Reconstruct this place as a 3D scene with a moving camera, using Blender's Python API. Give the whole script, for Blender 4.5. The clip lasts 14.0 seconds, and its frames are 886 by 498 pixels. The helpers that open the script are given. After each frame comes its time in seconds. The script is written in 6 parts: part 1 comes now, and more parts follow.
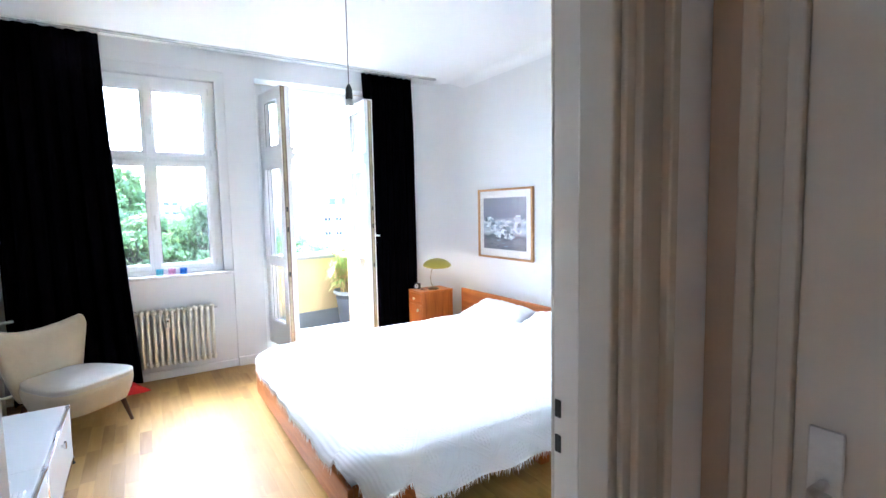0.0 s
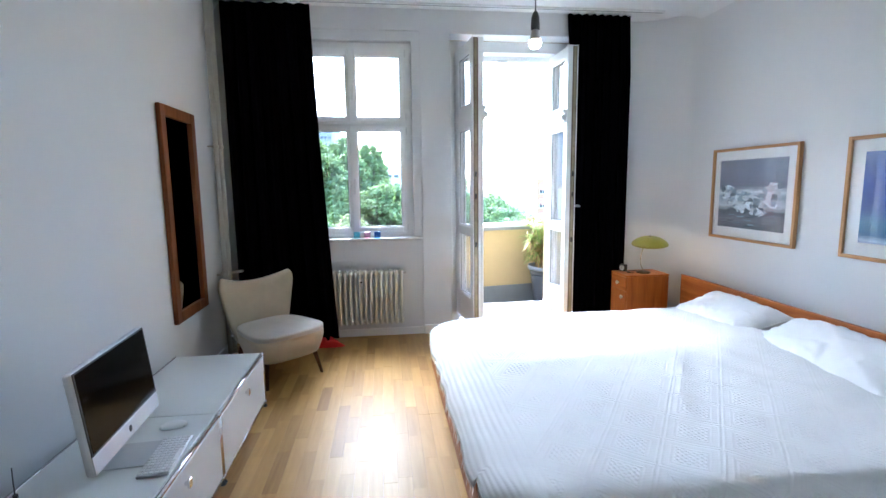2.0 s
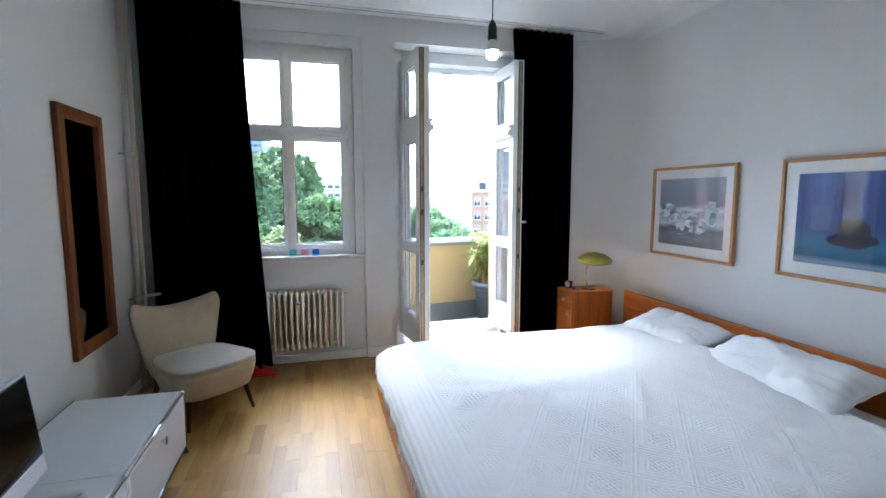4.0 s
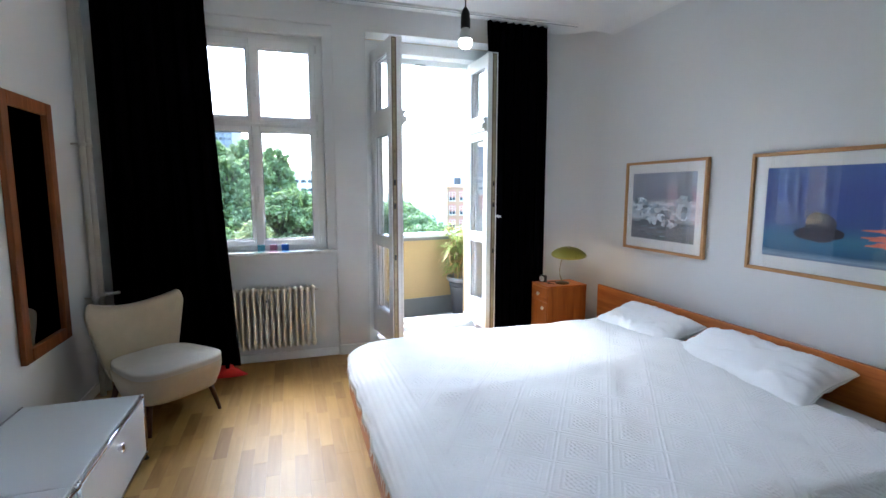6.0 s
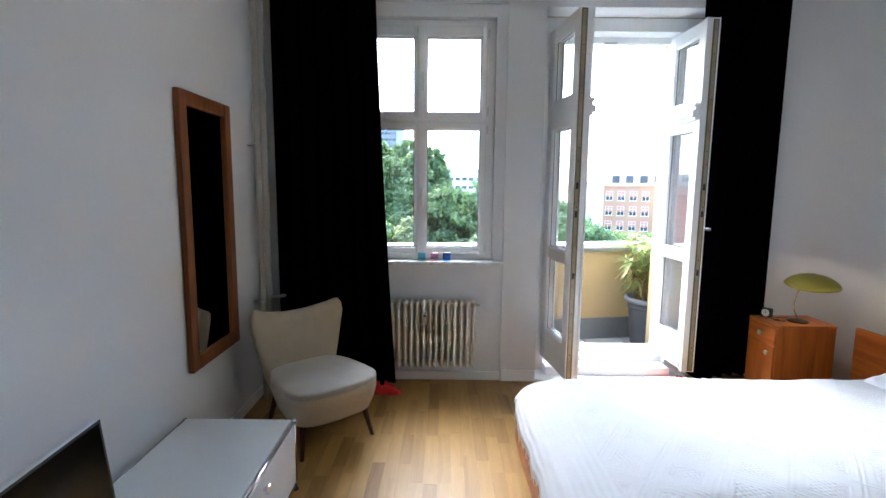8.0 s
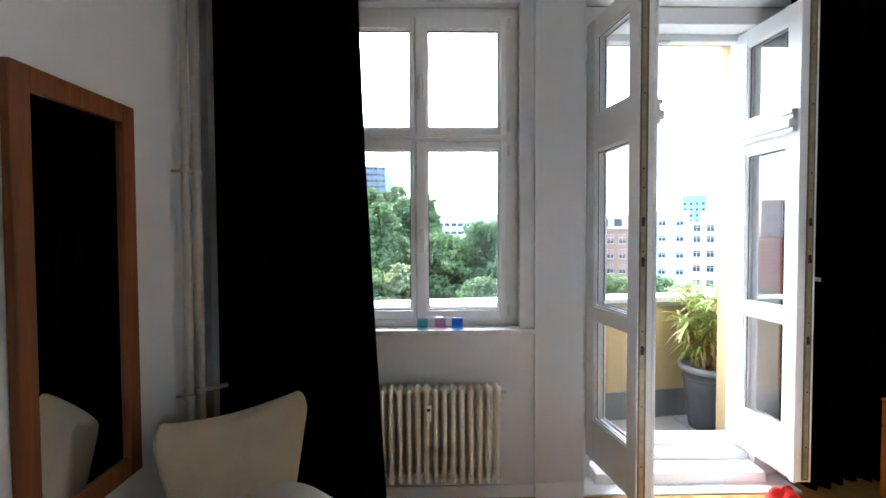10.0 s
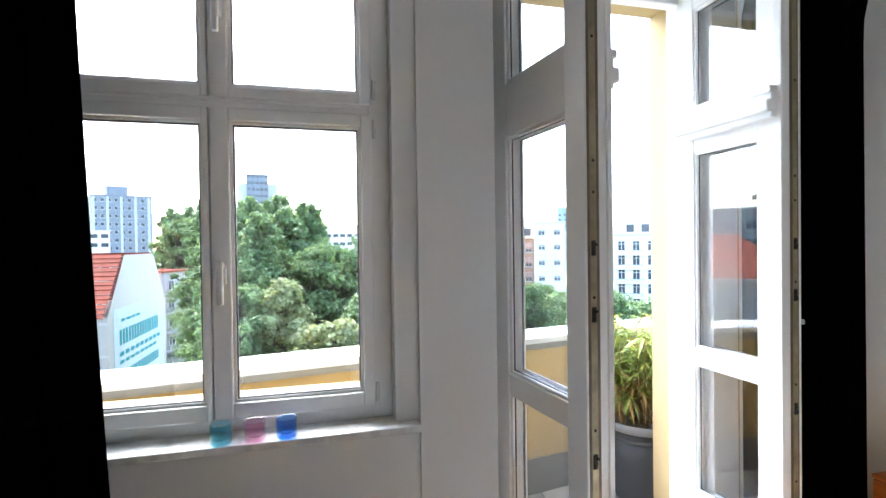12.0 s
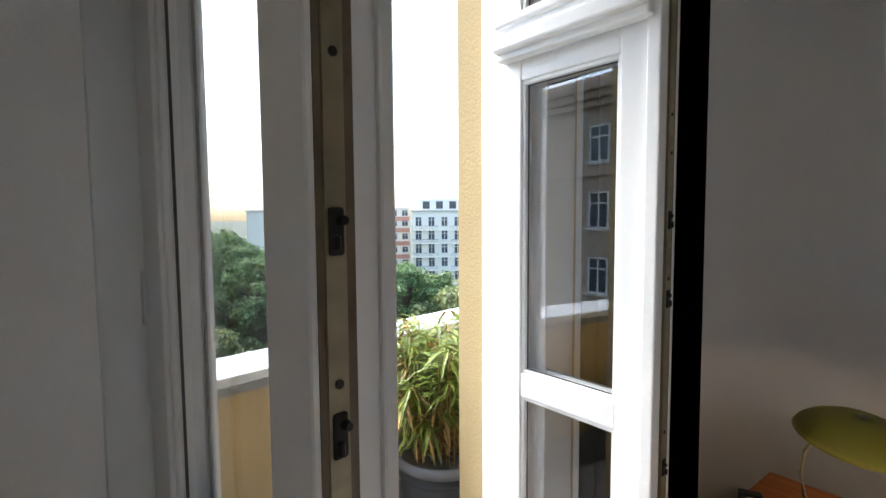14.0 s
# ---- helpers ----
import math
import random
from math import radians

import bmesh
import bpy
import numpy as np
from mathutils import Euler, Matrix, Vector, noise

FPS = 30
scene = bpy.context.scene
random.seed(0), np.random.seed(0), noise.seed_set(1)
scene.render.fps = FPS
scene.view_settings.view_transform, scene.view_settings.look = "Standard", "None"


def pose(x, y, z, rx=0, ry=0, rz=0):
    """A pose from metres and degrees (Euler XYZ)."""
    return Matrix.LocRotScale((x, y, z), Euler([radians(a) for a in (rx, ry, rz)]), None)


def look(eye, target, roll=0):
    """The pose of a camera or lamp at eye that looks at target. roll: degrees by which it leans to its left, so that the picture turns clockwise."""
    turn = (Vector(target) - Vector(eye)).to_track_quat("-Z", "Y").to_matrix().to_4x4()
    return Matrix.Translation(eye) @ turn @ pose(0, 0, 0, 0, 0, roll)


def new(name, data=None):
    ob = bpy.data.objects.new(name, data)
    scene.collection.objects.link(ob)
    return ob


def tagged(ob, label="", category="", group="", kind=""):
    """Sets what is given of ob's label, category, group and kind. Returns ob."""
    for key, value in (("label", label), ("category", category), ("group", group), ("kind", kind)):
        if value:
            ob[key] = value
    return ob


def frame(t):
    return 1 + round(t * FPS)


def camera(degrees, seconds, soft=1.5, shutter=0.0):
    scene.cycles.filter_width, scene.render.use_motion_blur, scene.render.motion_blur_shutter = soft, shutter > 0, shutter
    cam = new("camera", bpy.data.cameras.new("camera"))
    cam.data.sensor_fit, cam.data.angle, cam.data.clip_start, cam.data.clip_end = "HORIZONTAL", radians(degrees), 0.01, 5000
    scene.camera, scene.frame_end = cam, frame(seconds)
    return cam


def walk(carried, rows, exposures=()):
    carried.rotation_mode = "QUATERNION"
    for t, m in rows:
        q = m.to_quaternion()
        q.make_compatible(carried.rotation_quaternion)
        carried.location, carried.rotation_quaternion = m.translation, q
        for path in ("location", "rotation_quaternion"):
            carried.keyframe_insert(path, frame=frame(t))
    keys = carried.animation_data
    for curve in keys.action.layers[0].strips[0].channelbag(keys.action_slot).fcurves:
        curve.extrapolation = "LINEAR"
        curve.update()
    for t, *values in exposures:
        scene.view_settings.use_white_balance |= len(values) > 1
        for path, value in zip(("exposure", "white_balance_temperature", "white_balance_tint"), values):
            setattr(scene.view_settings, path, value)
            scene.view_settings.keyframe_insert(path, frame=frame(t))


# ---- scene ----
cam = camera(85.4, 14.0)
PATH = [
    (0, (1.001, 0.188, 1.481), (2.064, 1.875, 1.313), -1.1),
    (0.5, (1.169, 0.366, 1.423), (2.075, 2.14, 1.249), -0.9),
    (1, (1.242, 0.489, 1.406), (1.936, 2.348, 1.158), -0.6),
    (1.5, (1.309, 0.596, 1.444), (1.703, 2.534, 1.145), -0.8),
    (2, (1.378, 0.643, 1.416), (1.618, 2.61, 1.15), -0.7),
    (2.5, (1.311, 0.77, 1.454), (1.593, 2.733, 1.198), 0.1),
    (3, (1.33, 0.82, 1.45), (1.631, 2.784, 1.217), 0.2),
    (3.5, (1.311, 0.86, 1.445), (1.697, 2.81, 1.225), 0.1),
    (4, (1.331, 0.863, 1.446), (1.835, 2.785, 1.225), -0.0),
    (4.2, (1.339, 0.856, 1.441), (1.891, 2.765, 1.223), -0.1),
    (6.3, (1.36, 0.962, 1.438), (1.962, 2.854, 1.192), 0.1),
    (6.5, (1.36, 1.008, 1.445), (1.86, 2.928, 1.2), 0.0),
    (7, (1.414, 1.144, 1.439), (1.553, 3.125, 1.203), -0.8),
    (7.5, (1.39, 1.308, 1.419), (1.385, 3.296, 1.202), -0.5),
    (8, (1.289, 1.535, 1.48), (1.287, 3.519, 1.226), 0.6),
    (8.2, (1.275, 1.605, 1.48), (1.255, 3.59, 1.237), 0.6),
    (10.3, (1.184, 2.672, 1.448), (1.24, 4.67, 1.39), -0.3),
    (10.5, (1.216, 2.766, 1.465), (1.288, 4.764, 1.404), -0.3),
    (11, (1.243, 3.035, 1.491), (1.442, 5.024, 1.437), -0.3),
    (11.5, (1.296, 3.284, 1.516), (1.651, 5.252, 1.468), -0.4),
    (12, (1.427, 3.547, 1.522), (1.916, 5.486, 1.496), -0.8),
    (12.5, (1.531, 3.766, 1.523), (2.232, 5.64, 1.509), -1.0),
    (13, (1.676, 3.975, 1.523), (2.559, 5.769, 1.474), -0.7),
    (13.5, (1.844, 4.174, 1.505), (2.855, 5.897, 1.42), -0.5),
    (14, (1.988, 4.361, 1.514), (3.201, 5.945, 1.378), -0.4),
]
walk(cam, [(t, look(eye, target, roll)) for t, eye, target, roll in PATH],
     exposures=[(0.0, 5.25, 4900, 3), (1.0, 4.7, 4900, 3), (2.0, 4.26, 5000, 2), (3.0, 3.98, 5000, 2), (4.2, 3.77, 5080, 2), (7.0, 3.78, 5180, 3), (8.2, 3.68, 5250, 4), (10.5, 3.52, 5500, 4), (12.0, 3.5, 5600, 4), (12.5, 3.14, 5600, 4), (13.5, 2.5, 5900, 4), (14.0, 2.38, 5950, 5)])

# ---- light ----
world = bpy.data.worlds.new("overcast_sky")
scene.world = world
world.use_nodes = True
wn = world.node_tree.nodes
sky = wn.new("ShaderNodeTexSky")
sky.sky_type, sky.sun_disc = "NISHITA", False
sky.sun_elevation, sky.sun_rotation = radians(47), radians(345)
sky.air_density, sky.dust_density, sky.ozone_density = 1.0, 3.5, 1.2
wn["Background"].inputs["Strength"].default_value = 0.15
world.node_tree.links.new(sky.outputs["Color"], wn["Background"].inputs["Color"])
sun_data = bpy.data.lights.new("sun", "SUN")
sun_data.energy, sun_data.angle, sun_data.color = 0.55, radians(40), (1.0, 0.96, 0.90)
sun = new("sun", sun_data)
sun.matrix_world = look((0, 0, 0), (math.sin(radians(15)) * math.cos(radians(47)), -math.cos(radians(15)) * math.cos(radians(47)), -math.sin(radians(47))))


# ---- materials ----
def material(name, color, rough=0.6, metal=0.0, vary=0.08, scale=6.0, grain=60.0, bump=0.05, coat=0.0, sheen=0.0, rnd=0.0, spec=0.5):
    """A surface with broad stains, fine grain, uneven gloss and slight relief."""
    m = bpy.data.materials.new(name)
    m.use_nodes = True
    n, l = m.node_tree.nodes, m.node_tree.links
    b = n["Principled BSDF"]
    co = n.new("ShaderNodeTexCoord")
    big, fine = n.new("ShaderNodeTexNoise"), n.new("ShaderNodeTexNoise")
    big.inputs["Scale"].default_value, fine.inputs["Scale"].default_value = scale, grain
    big.inputs["Detail"].default_value, fine.inputs["Detail"].default_value = 4.0, 3.0
    for t in (big, fine):
        l.new(co.outputs["Object"], t.inputs["Vector"])
    add = n.new("ShaderNodeMath")
    add.operation = "MULTIPLY_ADD"
    add.inputs[1].default_value = 0.4
    l.new(fine.outputs["Fac"], add.inputs[0])
    l.new(big.outputs["Fac"], add.inputs[2])
    last = add.outputs[0]
    if rnd:
        oi = n.new("ShaderNodeObjectInfo")
        r = n.new("ShaderNodeMath")
        r.operation = "MULTIPLY_ADD"
        r.inputs[1].default_value = rnd
        l.new(oi.outputs["Random"], r.inputs[0])
        l.new(last, r.inputs[2])
        last = r.outputs[0]
    mr = n.new("ShaderNodeMapRange")
    mr.inputs["From Min"].default_value, mr.inputs["From Max"].default_value = 0.35, 1.05 + rnd
    mr.inputs["To Min"].default_value, mr.inputs["To Max"].default_value = 1 - vary, 1 + vary
    l.new(last, mr.inputs["Value"])
    mix = n.new("ShaderNodeVectorMath")
    mix.operation = "SCALE"
    mix.inputs[0].default_value = color
    l.new(mr.outputs[0], mix.inputs["Scale"])
    l.new(mix.outputs[0], b.inputs["Base Color"])
    rr = n.new("ShaderNodeMapRange")
    rr.inputs["To Min"].default_value, rr.inputs["To Max"].default_value = max(0.02, rough - 0.08), min(1.0, rough + 0.08)
    l.new(big.outputs["Fac"], rr.inputs["Value"])
    l.new(rr.outputs[0], b.inputs["Roughness"])
    b.inputs["Metallic"].default_value = metal
    b.inputs["Specular IOR Level"].default_value = spec
    b.inputs["Coat Weight"].default_value = coat
    b.inputs["Sheen Weight"].default_value = sheen
    if bump:
        bp = n.new("ShaderNodeBump")
        bp.inputs["Strength"].default_value, bp.inputs["Distance"].default_value = bump, 0.01
        l.new(fine.outputs["Fac"], bp.inputs["Height"])
        l.new(bp.outputs[0], b.inputs["Normal"])
    return m


def wood(name, dark, light, axis=1, rough=0.4, rnd=0.0, island=False, coat=0.0, stretch=14.0, fine_share=0.35, skew=1.0):
    """Wood with grain along one axis."""
    m = bpy.data.materials.new(name)
    m.use_nodes = True
    n, l = m.node_tree.nodes, m.node_tree.links
    b = n["Principled BSDF"]
    co, mp = n.new("ShaderNodeTexCoord"), n.new("ShaderNodeMapping")
    s = [stretch] * 3
    s[axis] = stretch / 14
    mp.inputs["Scale"].default_value = s
    l.new(co.outputs["Object"], mp.inputs["Vector"])
    tx, fine = n.new("ShaderNodeTexNoise"), n.new("ShaderNodeTexNoise")
    tx.inputs["Scale"].default_value, tx.inputs["Detail"].default_value, tx.inputs["Distortion"].default_value = 1.6, 5.0, 1.2
    fine.inputs["Scale"].default_value, fine.inputs["Detail"].default_value = 9.0, 3.0
    l.new(mp.outputs[0], fine.inputs["Vector"])
    src = n.new("ShaderNodeObjectInfo").outputs["Random"] if not island else n.new("ShaderNodeNewGeometry").outputs["Random Per Island"]
    if rnd:
        tx.noise_dimensions = "4D"
        sc = n.new("ShaderNodeMath")
        sc.operation = "MULTIPLY"
        sc.inputs[1].default_value = 37.0
        l.new(src, sc.inputs[0])
        l.new(sc.outputs[0], tx.inputs["W"])
    l.new(mp.outputs[0], tx.inputs["Vector"])
    a = n.new("ShaderNodeMath")
    a.operation = "MULTIPLY_ADD"
    a.inputs[1].default_value = fine_share
    l.new(fine.outputs["Fac"], a.inputs[0])
    l.new(tx.outputs["Fac"], a.inputs[2])
    last = a.outputs[0]
    if rnd:
        r = n.new("ShaderNodeMath")
        r.operation = "MULTIPLY_ADD"
        r.inputs[1].default_value = rnd
        sk = n.new("ShaderNodeMath")
        sk.operation = "POWER"
        sk.inputs[1].default_value = skew
        l.new(src, sk.inputs[0])
        l.new(sk.outputs[0], r.inputs[0])
        l.new(last, r.inputs[2])
        last = r.outputs[0]
    mr = n.new("ShaderNodeMapRange")
    mr.inputs["From Min"].default_value, mr.inputs["From Max"].default_value = 0.4, 0.95 + rnd
    l.new(last, mr.inputs["Value"])
    mx = n.new("ShaderNodeMix")
    mx.data_type = "RGBA"
    mx.inputs[6].default_value, mx.inputs[7].default_value = (*light, 1), (*dark, 1)
    l.new(mr.outputs[0], mx.inputs["Factor"])
    l.new(mx.outputs[2], b.inputs["Base Color"])
    rr = n.new("ShaderNodeMapRange")
    rr.inputs["To Min"].default_value, rr.inputs["To Max"].default_value = rough - 0.07, rough + 0.07
    l.new(tx.outputs["Fac"], rr.inputs["Value"])
    l.new(rr.outputs[0], b.inputs["Roughness"])
    b.inputs["Specular IOR Level"].default_value = 0.3
    b.inputs["Coat Weight"].default_value = coat
    b.inputs["Coat Roughness"].default_value = 0.2
    bp = n.new("ShaderNodeBump")
    bp.inputs["Strength"].default_value, bp.inputs["Distance"].default_value = 0.06, 0.004
    l.new(fine.outputs["Fac"], bp.inputs["Height"])
    l.new(bp.outputs[0], b.inputs["Normal"])
    return m


def glass_material(name, color=(1, 1, 1), rough=0.0, thin=True, base=0.05):
    m = bpy.data.materials.new(name)
    m.use_nodes = True
    n, l = m.node_tree.nodes, m.node_tree.links
    out = n["Material Output"]
    n.remove(n["Principled BSDF"])
    if thin:
        tr, gl, fr, mx = n.new("ShaderNodeBsdfTransparent"), n.new("ShaderNodeBsdfGlossy"), n.new("ShaderNodeLayerWeight"), n.new("ShaderNodeMixShader")
        tr.inputs["Color"].default_value = (*color, 1)
        gl.inputs["Roughness"].default_value = rough
        fr.inputs["Blend"].default_value = 0.5
        p5, k = n.new("ShaderNodeMath"), n.new("ShaderNodeMath")
        p5.operation, k.operation, k.use_clamp = "POWER", "MULTIPLY_ADD", True
        p5.inputs[1].default_value, k.inputs[1].default_value, k.inputs[2].default_value = 5.0, 0.9, base
        l.new(fr.outputs["Facing"], p5.inputs[0])
        l.new(p5.outputs[0], k.inputs[0])
        l.new(k.outputs[0], mx.inputs[0])
        l.new(tr.outputs[0], mx.inputs[1])
        l.new(gl.outputs[0], mx.inputs[2])
        l.new(mx.outputs[0], out.inputs["Surface"])
    else:
        g = n.new("ShaderNodeBsdfGlass")
        g.inputs["Color"].default_value, g.inputs["Roughness"].default_value, g.inputs["IOR"].default_value = (*color, 1), rough, 1.45
        l.new(g.outputs[0], out.inputs["Surface"])
    return m


def leafy(m, color, share=0.45):
    """Lets light through thin leaves."""
    n, l = m.node_tree.nodes, m.node_tree.links
    tr, mx = n.new("ShaderNodeBsdfTranslucent"), n.new("ShaderNodeMixShader")
    tr.inputs["Color"].default_value = (*color, 1)
    mx.inputs[0].default_value = share
    l.new(n["Principled BSDF"].outputs[0], mx.inputs[1])
    l.new(tr.outputs[0], mx.inputs[2])
    l.new(mx.outputs[0], n["Material Output"].inputs["Surface"])
    return m


def per_leaf(m, spread_):
    """Makes each leaf of a mesh lighter or darker than its neighbours."""
    n, l = m.node_tree.nodes, m.node_tree.links
    b = n["Principled BSDF"]
    old = b.inputs["Base Color"].links[0].from_socket
    g, mr, sc = n.new("ShaderNodeNewGeometry"), n.new("ShaderNodeMapRange"), n.new("ShaderNodeVectorMath")
    mr.inputs["To Min"].default_value, mr.inputs["To Max"].default_value = 1 - spread_, 1 + spread_
    sc.operation = "SCALE"
    l.new(g.outputs["Random Per Island"], mr.inputs["Value"])
    l.new(old, sc.inputs[0])
    l.new(mr.outputs[0], sc.inputs["Scale"])
    l.new(sc.outputs[0], b.inputs["Base Color"])
    return m


def emitter(name, color, strength):
    m = bpy.data.materials.new(name)
    m.use_nodes = True
    b = m.node_tree.nodes["Principled BSDF"]
    b.inputs["Base Color"].default_value = (0.8, 0.8, 0.78, 1)
    b.inputs["Emission Color"].default_value, b.inputs["Emission Strength"].default_value = (*color, 1), strength
    return m


def spread_material():
    """White cotton bedspread, woven with a raised lattice of diamonds that hold small waffle squares."""
    m = material("white_woven_cotton", (0.66, 0.66, 0.675), 0.85, vary=0.03, grain=300, bump=0.0, sheen=0.1)
    n, l = m.node_tree.nodes, m.node_tree.links
    b = n["Principled BSDF"]
    co = n.new("ShaderNodeTexCoord")
    sep = n.new("ShaderNodeSeparateXYZ")
    l.new(co.outputs["UV"], sep.inputs[0])

    def op(kind, a, c, third=None):
        q = n.new("ShaderNodeMath")
        q.operation = kind
        for i, v in enumerate((a, c, third)):
            if v is None:
                continue
            if isinstance(v, (int, float)):
                q.inputs[i].default_value = v
            else:
                l.new(v, q.inputs[i])
        return q.outputs[0]

    def tri(v):
        return op("PINGPONG", v, 0.5)
    u = op("ADD", op("MULTIPLY", sep.outputs[0], 2.85), op("MULTIPLY", sep.outputs[1], 3.92))
    v = op("SUBTRACT", op("MULTIPLY", sep.outputs[0], 3.92), op("MULTIPLY", sep.outputs[1], 2.85))
    du, dv = tri(u), tri(v)
    edge = op("MINIMUM", du, dv)
    lattice = op("SUBTRACT", 1.0, op("MULTIPLY", op("ABSOLUTE", op("SUBTRACT", edge, 0.04), None), 30.0))
    lattice = op("MAXIMUM", lattice, 0.0)
    rings = op("MULTIPLY", op("COSINE", op("MULTIPLY", edge, 75.0), None), op("GREATER_THAN", edge, 0.15))
    waffle = op("MULTIPLY", op("MULTIPLY", op("SINE", op("MULTIPLY", u, 50.0), None), op("SINE", op("MULTIPLY", v, 50.0), None)), op("GREATER_THAN", edge, 0.24))
    rows = op("MULTIPLY", op("SINE", op("MULTIPLY", sep.outputs[1], 420.0), None), 0.05)
    field = op("ADD", op("MULTIPLY", lattice, 0.7), op("MULTIPLY_ADD", rings, 0.28, op("MULTIPLY", waffle, 0.6)))
    hem_ = op("LESS_THAN", sep.outputs[0], 0.16)
    stripes = op("MULTIPLY", op("SINE", op("MULTIPLY", sep.outputs[0], 210.0), None), 0.4)
    h = op("ADD", rows, op("ADD", op("MULTIPLY", stripes, hem_), op("MULTIPLY", field, op("SUBTRACT", 1.0, hem_))))
    bp = n.new("ShaderNodeBump")
    bp.inputs["Strength"].default_value, bp.inputs["Distance"].default_value = 0.44, 0.006
    l.new(h, bp.inputs["Height"])
    l.new(bp.outputs[0], b.inputs["Normal"])
    return m


HALL_PAINT = material("beige_hall_paint", (0.46, 0.385, 0.31), 0.85, vary=0.05, scale=1.5, grain=120, bump=0.08)
JAMB_PAINT = material("room_lit_white_lacquer", (0.70, 0.675, 0.625), 0.4, vary=0.05, scale=4, grain=40, bump=0.03)
PLASTER = material("white_wall_paint", (0.73, 0.73, 0.725), 0.85, vary=0.025, scale=1.3, grain=140, bump=0.08)
CEILING = material("white_ceiling_paint", (0.80, 0.80, 0.795), 0.9, vary=0.02, scale=1.0, grain=120, bump=0.06)
LACQUER = material("white_lacquer", (0.87, 0.87, 0.86), 0.32, vary=0.03, scale=3, grain=40, bump=0.02)
# cream lacquer, its tone also lowered for the dim hall
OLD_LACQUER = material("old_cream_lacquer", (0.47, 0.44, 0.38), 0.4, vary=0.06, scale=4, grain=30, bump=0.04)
RADIATOR = material("cream_radiator_enamel", (0.74, 0.71, 0.60), 0.35, vary=0.04, scale=5, grain=50, bump=0.02)
BLACK_CLOTH = material("black_cotton", (0.0014, 0.0012, 0.002), 1.0, vary=0.3, scale=3, grain=200, bump=0.1, spec=0.0)
RED_CLOTH = material("red_cotton", (0.65, 0.02, 0.015), 0.8, vary=0.15, scale=8, grain=120, bump=0.1)
LINEN = material("white_pillow_cotton", (0.80, 0.80, 0.82), 0.8, vary=0.02, scale=5, grain=160, bump=0.06, sheen=0.2)
UPHOLSTERY = material("cream_boucle", (0.46, 0.385, 0.265), 0.9, vary=0.12, scale=9, grain=170, bump=0.5, sheen=0.3)
SEAT_CLOTH = material("pale_ribbed_upholstery", (0.50, 0.47, 0.41), 0.9, vary=0.1, scale=9, grain=150, bump=0.6, sheen=0.3)
PANEL = material("pure_white_powder_coat", (0.74, 0.76, 0.75), 0.35, vary=0.02, scale=4, grain=90, bump=0.015)
CHROME = material("chrome", (0.75, 0.75, 0.76), 0.12, metal=1.0, vary=0.05, bump=0.0)
STEEL = material("brushed_steel", (0.55, 0.54, 0.52), 0.35, metal=1.0, vary=0.15, grain=90, bump=0.03)
BRASS = material("tarnished_brass_strip", (0.36, 0.31, 0.20), 0.45, metal=0.6, vary=0.35, scale=14, grain=50, bump=0.05)
ALU = material("anodised_aluminium", (0.62, 0.63, 0.64), 0.45, metal=0.75, vary=0.04, grain=200, bump=0.01)
GASKET = material("grey_glazing_seal", (0.09, 0.09, 0.09), 0.6, vary=0.1, bump=0.0)
EDGE_PAINT = material("worn_brown_edge_paint", (0.17, 0.125, 0.08), 0.6, vary=0.3, scale=10, grain=40, bump=0.05)
DARK_IRON = material("dark_iron_latch", (0.035, 0.033, 0.03), 0.45, metal=0.5, vary=0.3, scale=20, bump=0.03)
BLACK_PLASTIC = material("black_plastic", (0.012, 0.012, 0.012), 0.35, vary=0.2, bump=0.01)
SCREEN = material("glossy_black_screen", (0.004, 0.004, 0.004), 0.07, vary=0.1, bump=0.0, spec=0.09)
WHITE_PLASTIC = material("white_plastic", (0.75, 0.75, 0.74), 0.35, vary=0.03, bump=0.01)
KEY = material("white_key_plastic", (0.80, 0.80, 0.80), 0.4, vary=0.02, bump=0.0)
CHERRY = wood("cherry_veneer", (0.27, 0.072, 0.009), (0.48, 0.155, 0.024), axis=1, rough=0.42, coat=0.08)
CHERRY_UP = wood("upright_cherry_veneer", (0.28, 0.075, 0.010), (0.48, 0.155, 0.024), axis=2, rough=0.42, coat=0.08)
TEAK = wood("dark_teak", (0.12, 0.036, 0.007), (0.25, 0.08, 0.018), axis=2, rough=0.5)
BEECH = wood("beech_moulding", (0.38, 0.19, 0.07), (0.54, 0.31, 0.13), axis=1, rough=0.45)
BEECH_UP = wood("upright_beech_moulding", (0.38, 0.19, 0.07), (0.54, 0.31, 0.13), axis=2, rough=0.45)
WALNUT_LEG = wood("walnut_leg", (0.05, 0.018, 0.008), (0.12, 0.045, 0.018), axis=2, rough=0.4)
PARQUET = wood("oak_parquet", (0.20, 0.090, 0.022), (0.46, 0.275, 0.078), axis=1, rough=0.42, rnd=0.7, coat=0.03, fine_share=0.18, skew=1.9)
PARQUET_REST = wood("oak_parquet_far", (0.20, 0.090, 0.022), (0.46, 0.275, 0.078), axis=1, rough=0.42, rnd=0.7, island=True, coat=0.03, fine_share=0.18, skew=1.9)
HALL_FLOOR = wood("hall_boards", (0.20, 0.09, 0.03), (0.36, 0.18, 0.07), axis=1, rough=0.4)
MARBLE = material("grey_veined_marble", (0.70, 0.70, 0.69), 0.22, vary=0.42, scale=13, grain=40, bump=0.01)
YELLOW = material("yellow_stucco", (0.47, 0.355, 0.175), 0.9, vary=0.08, scale=2.5, grain=90, bump=0.25)
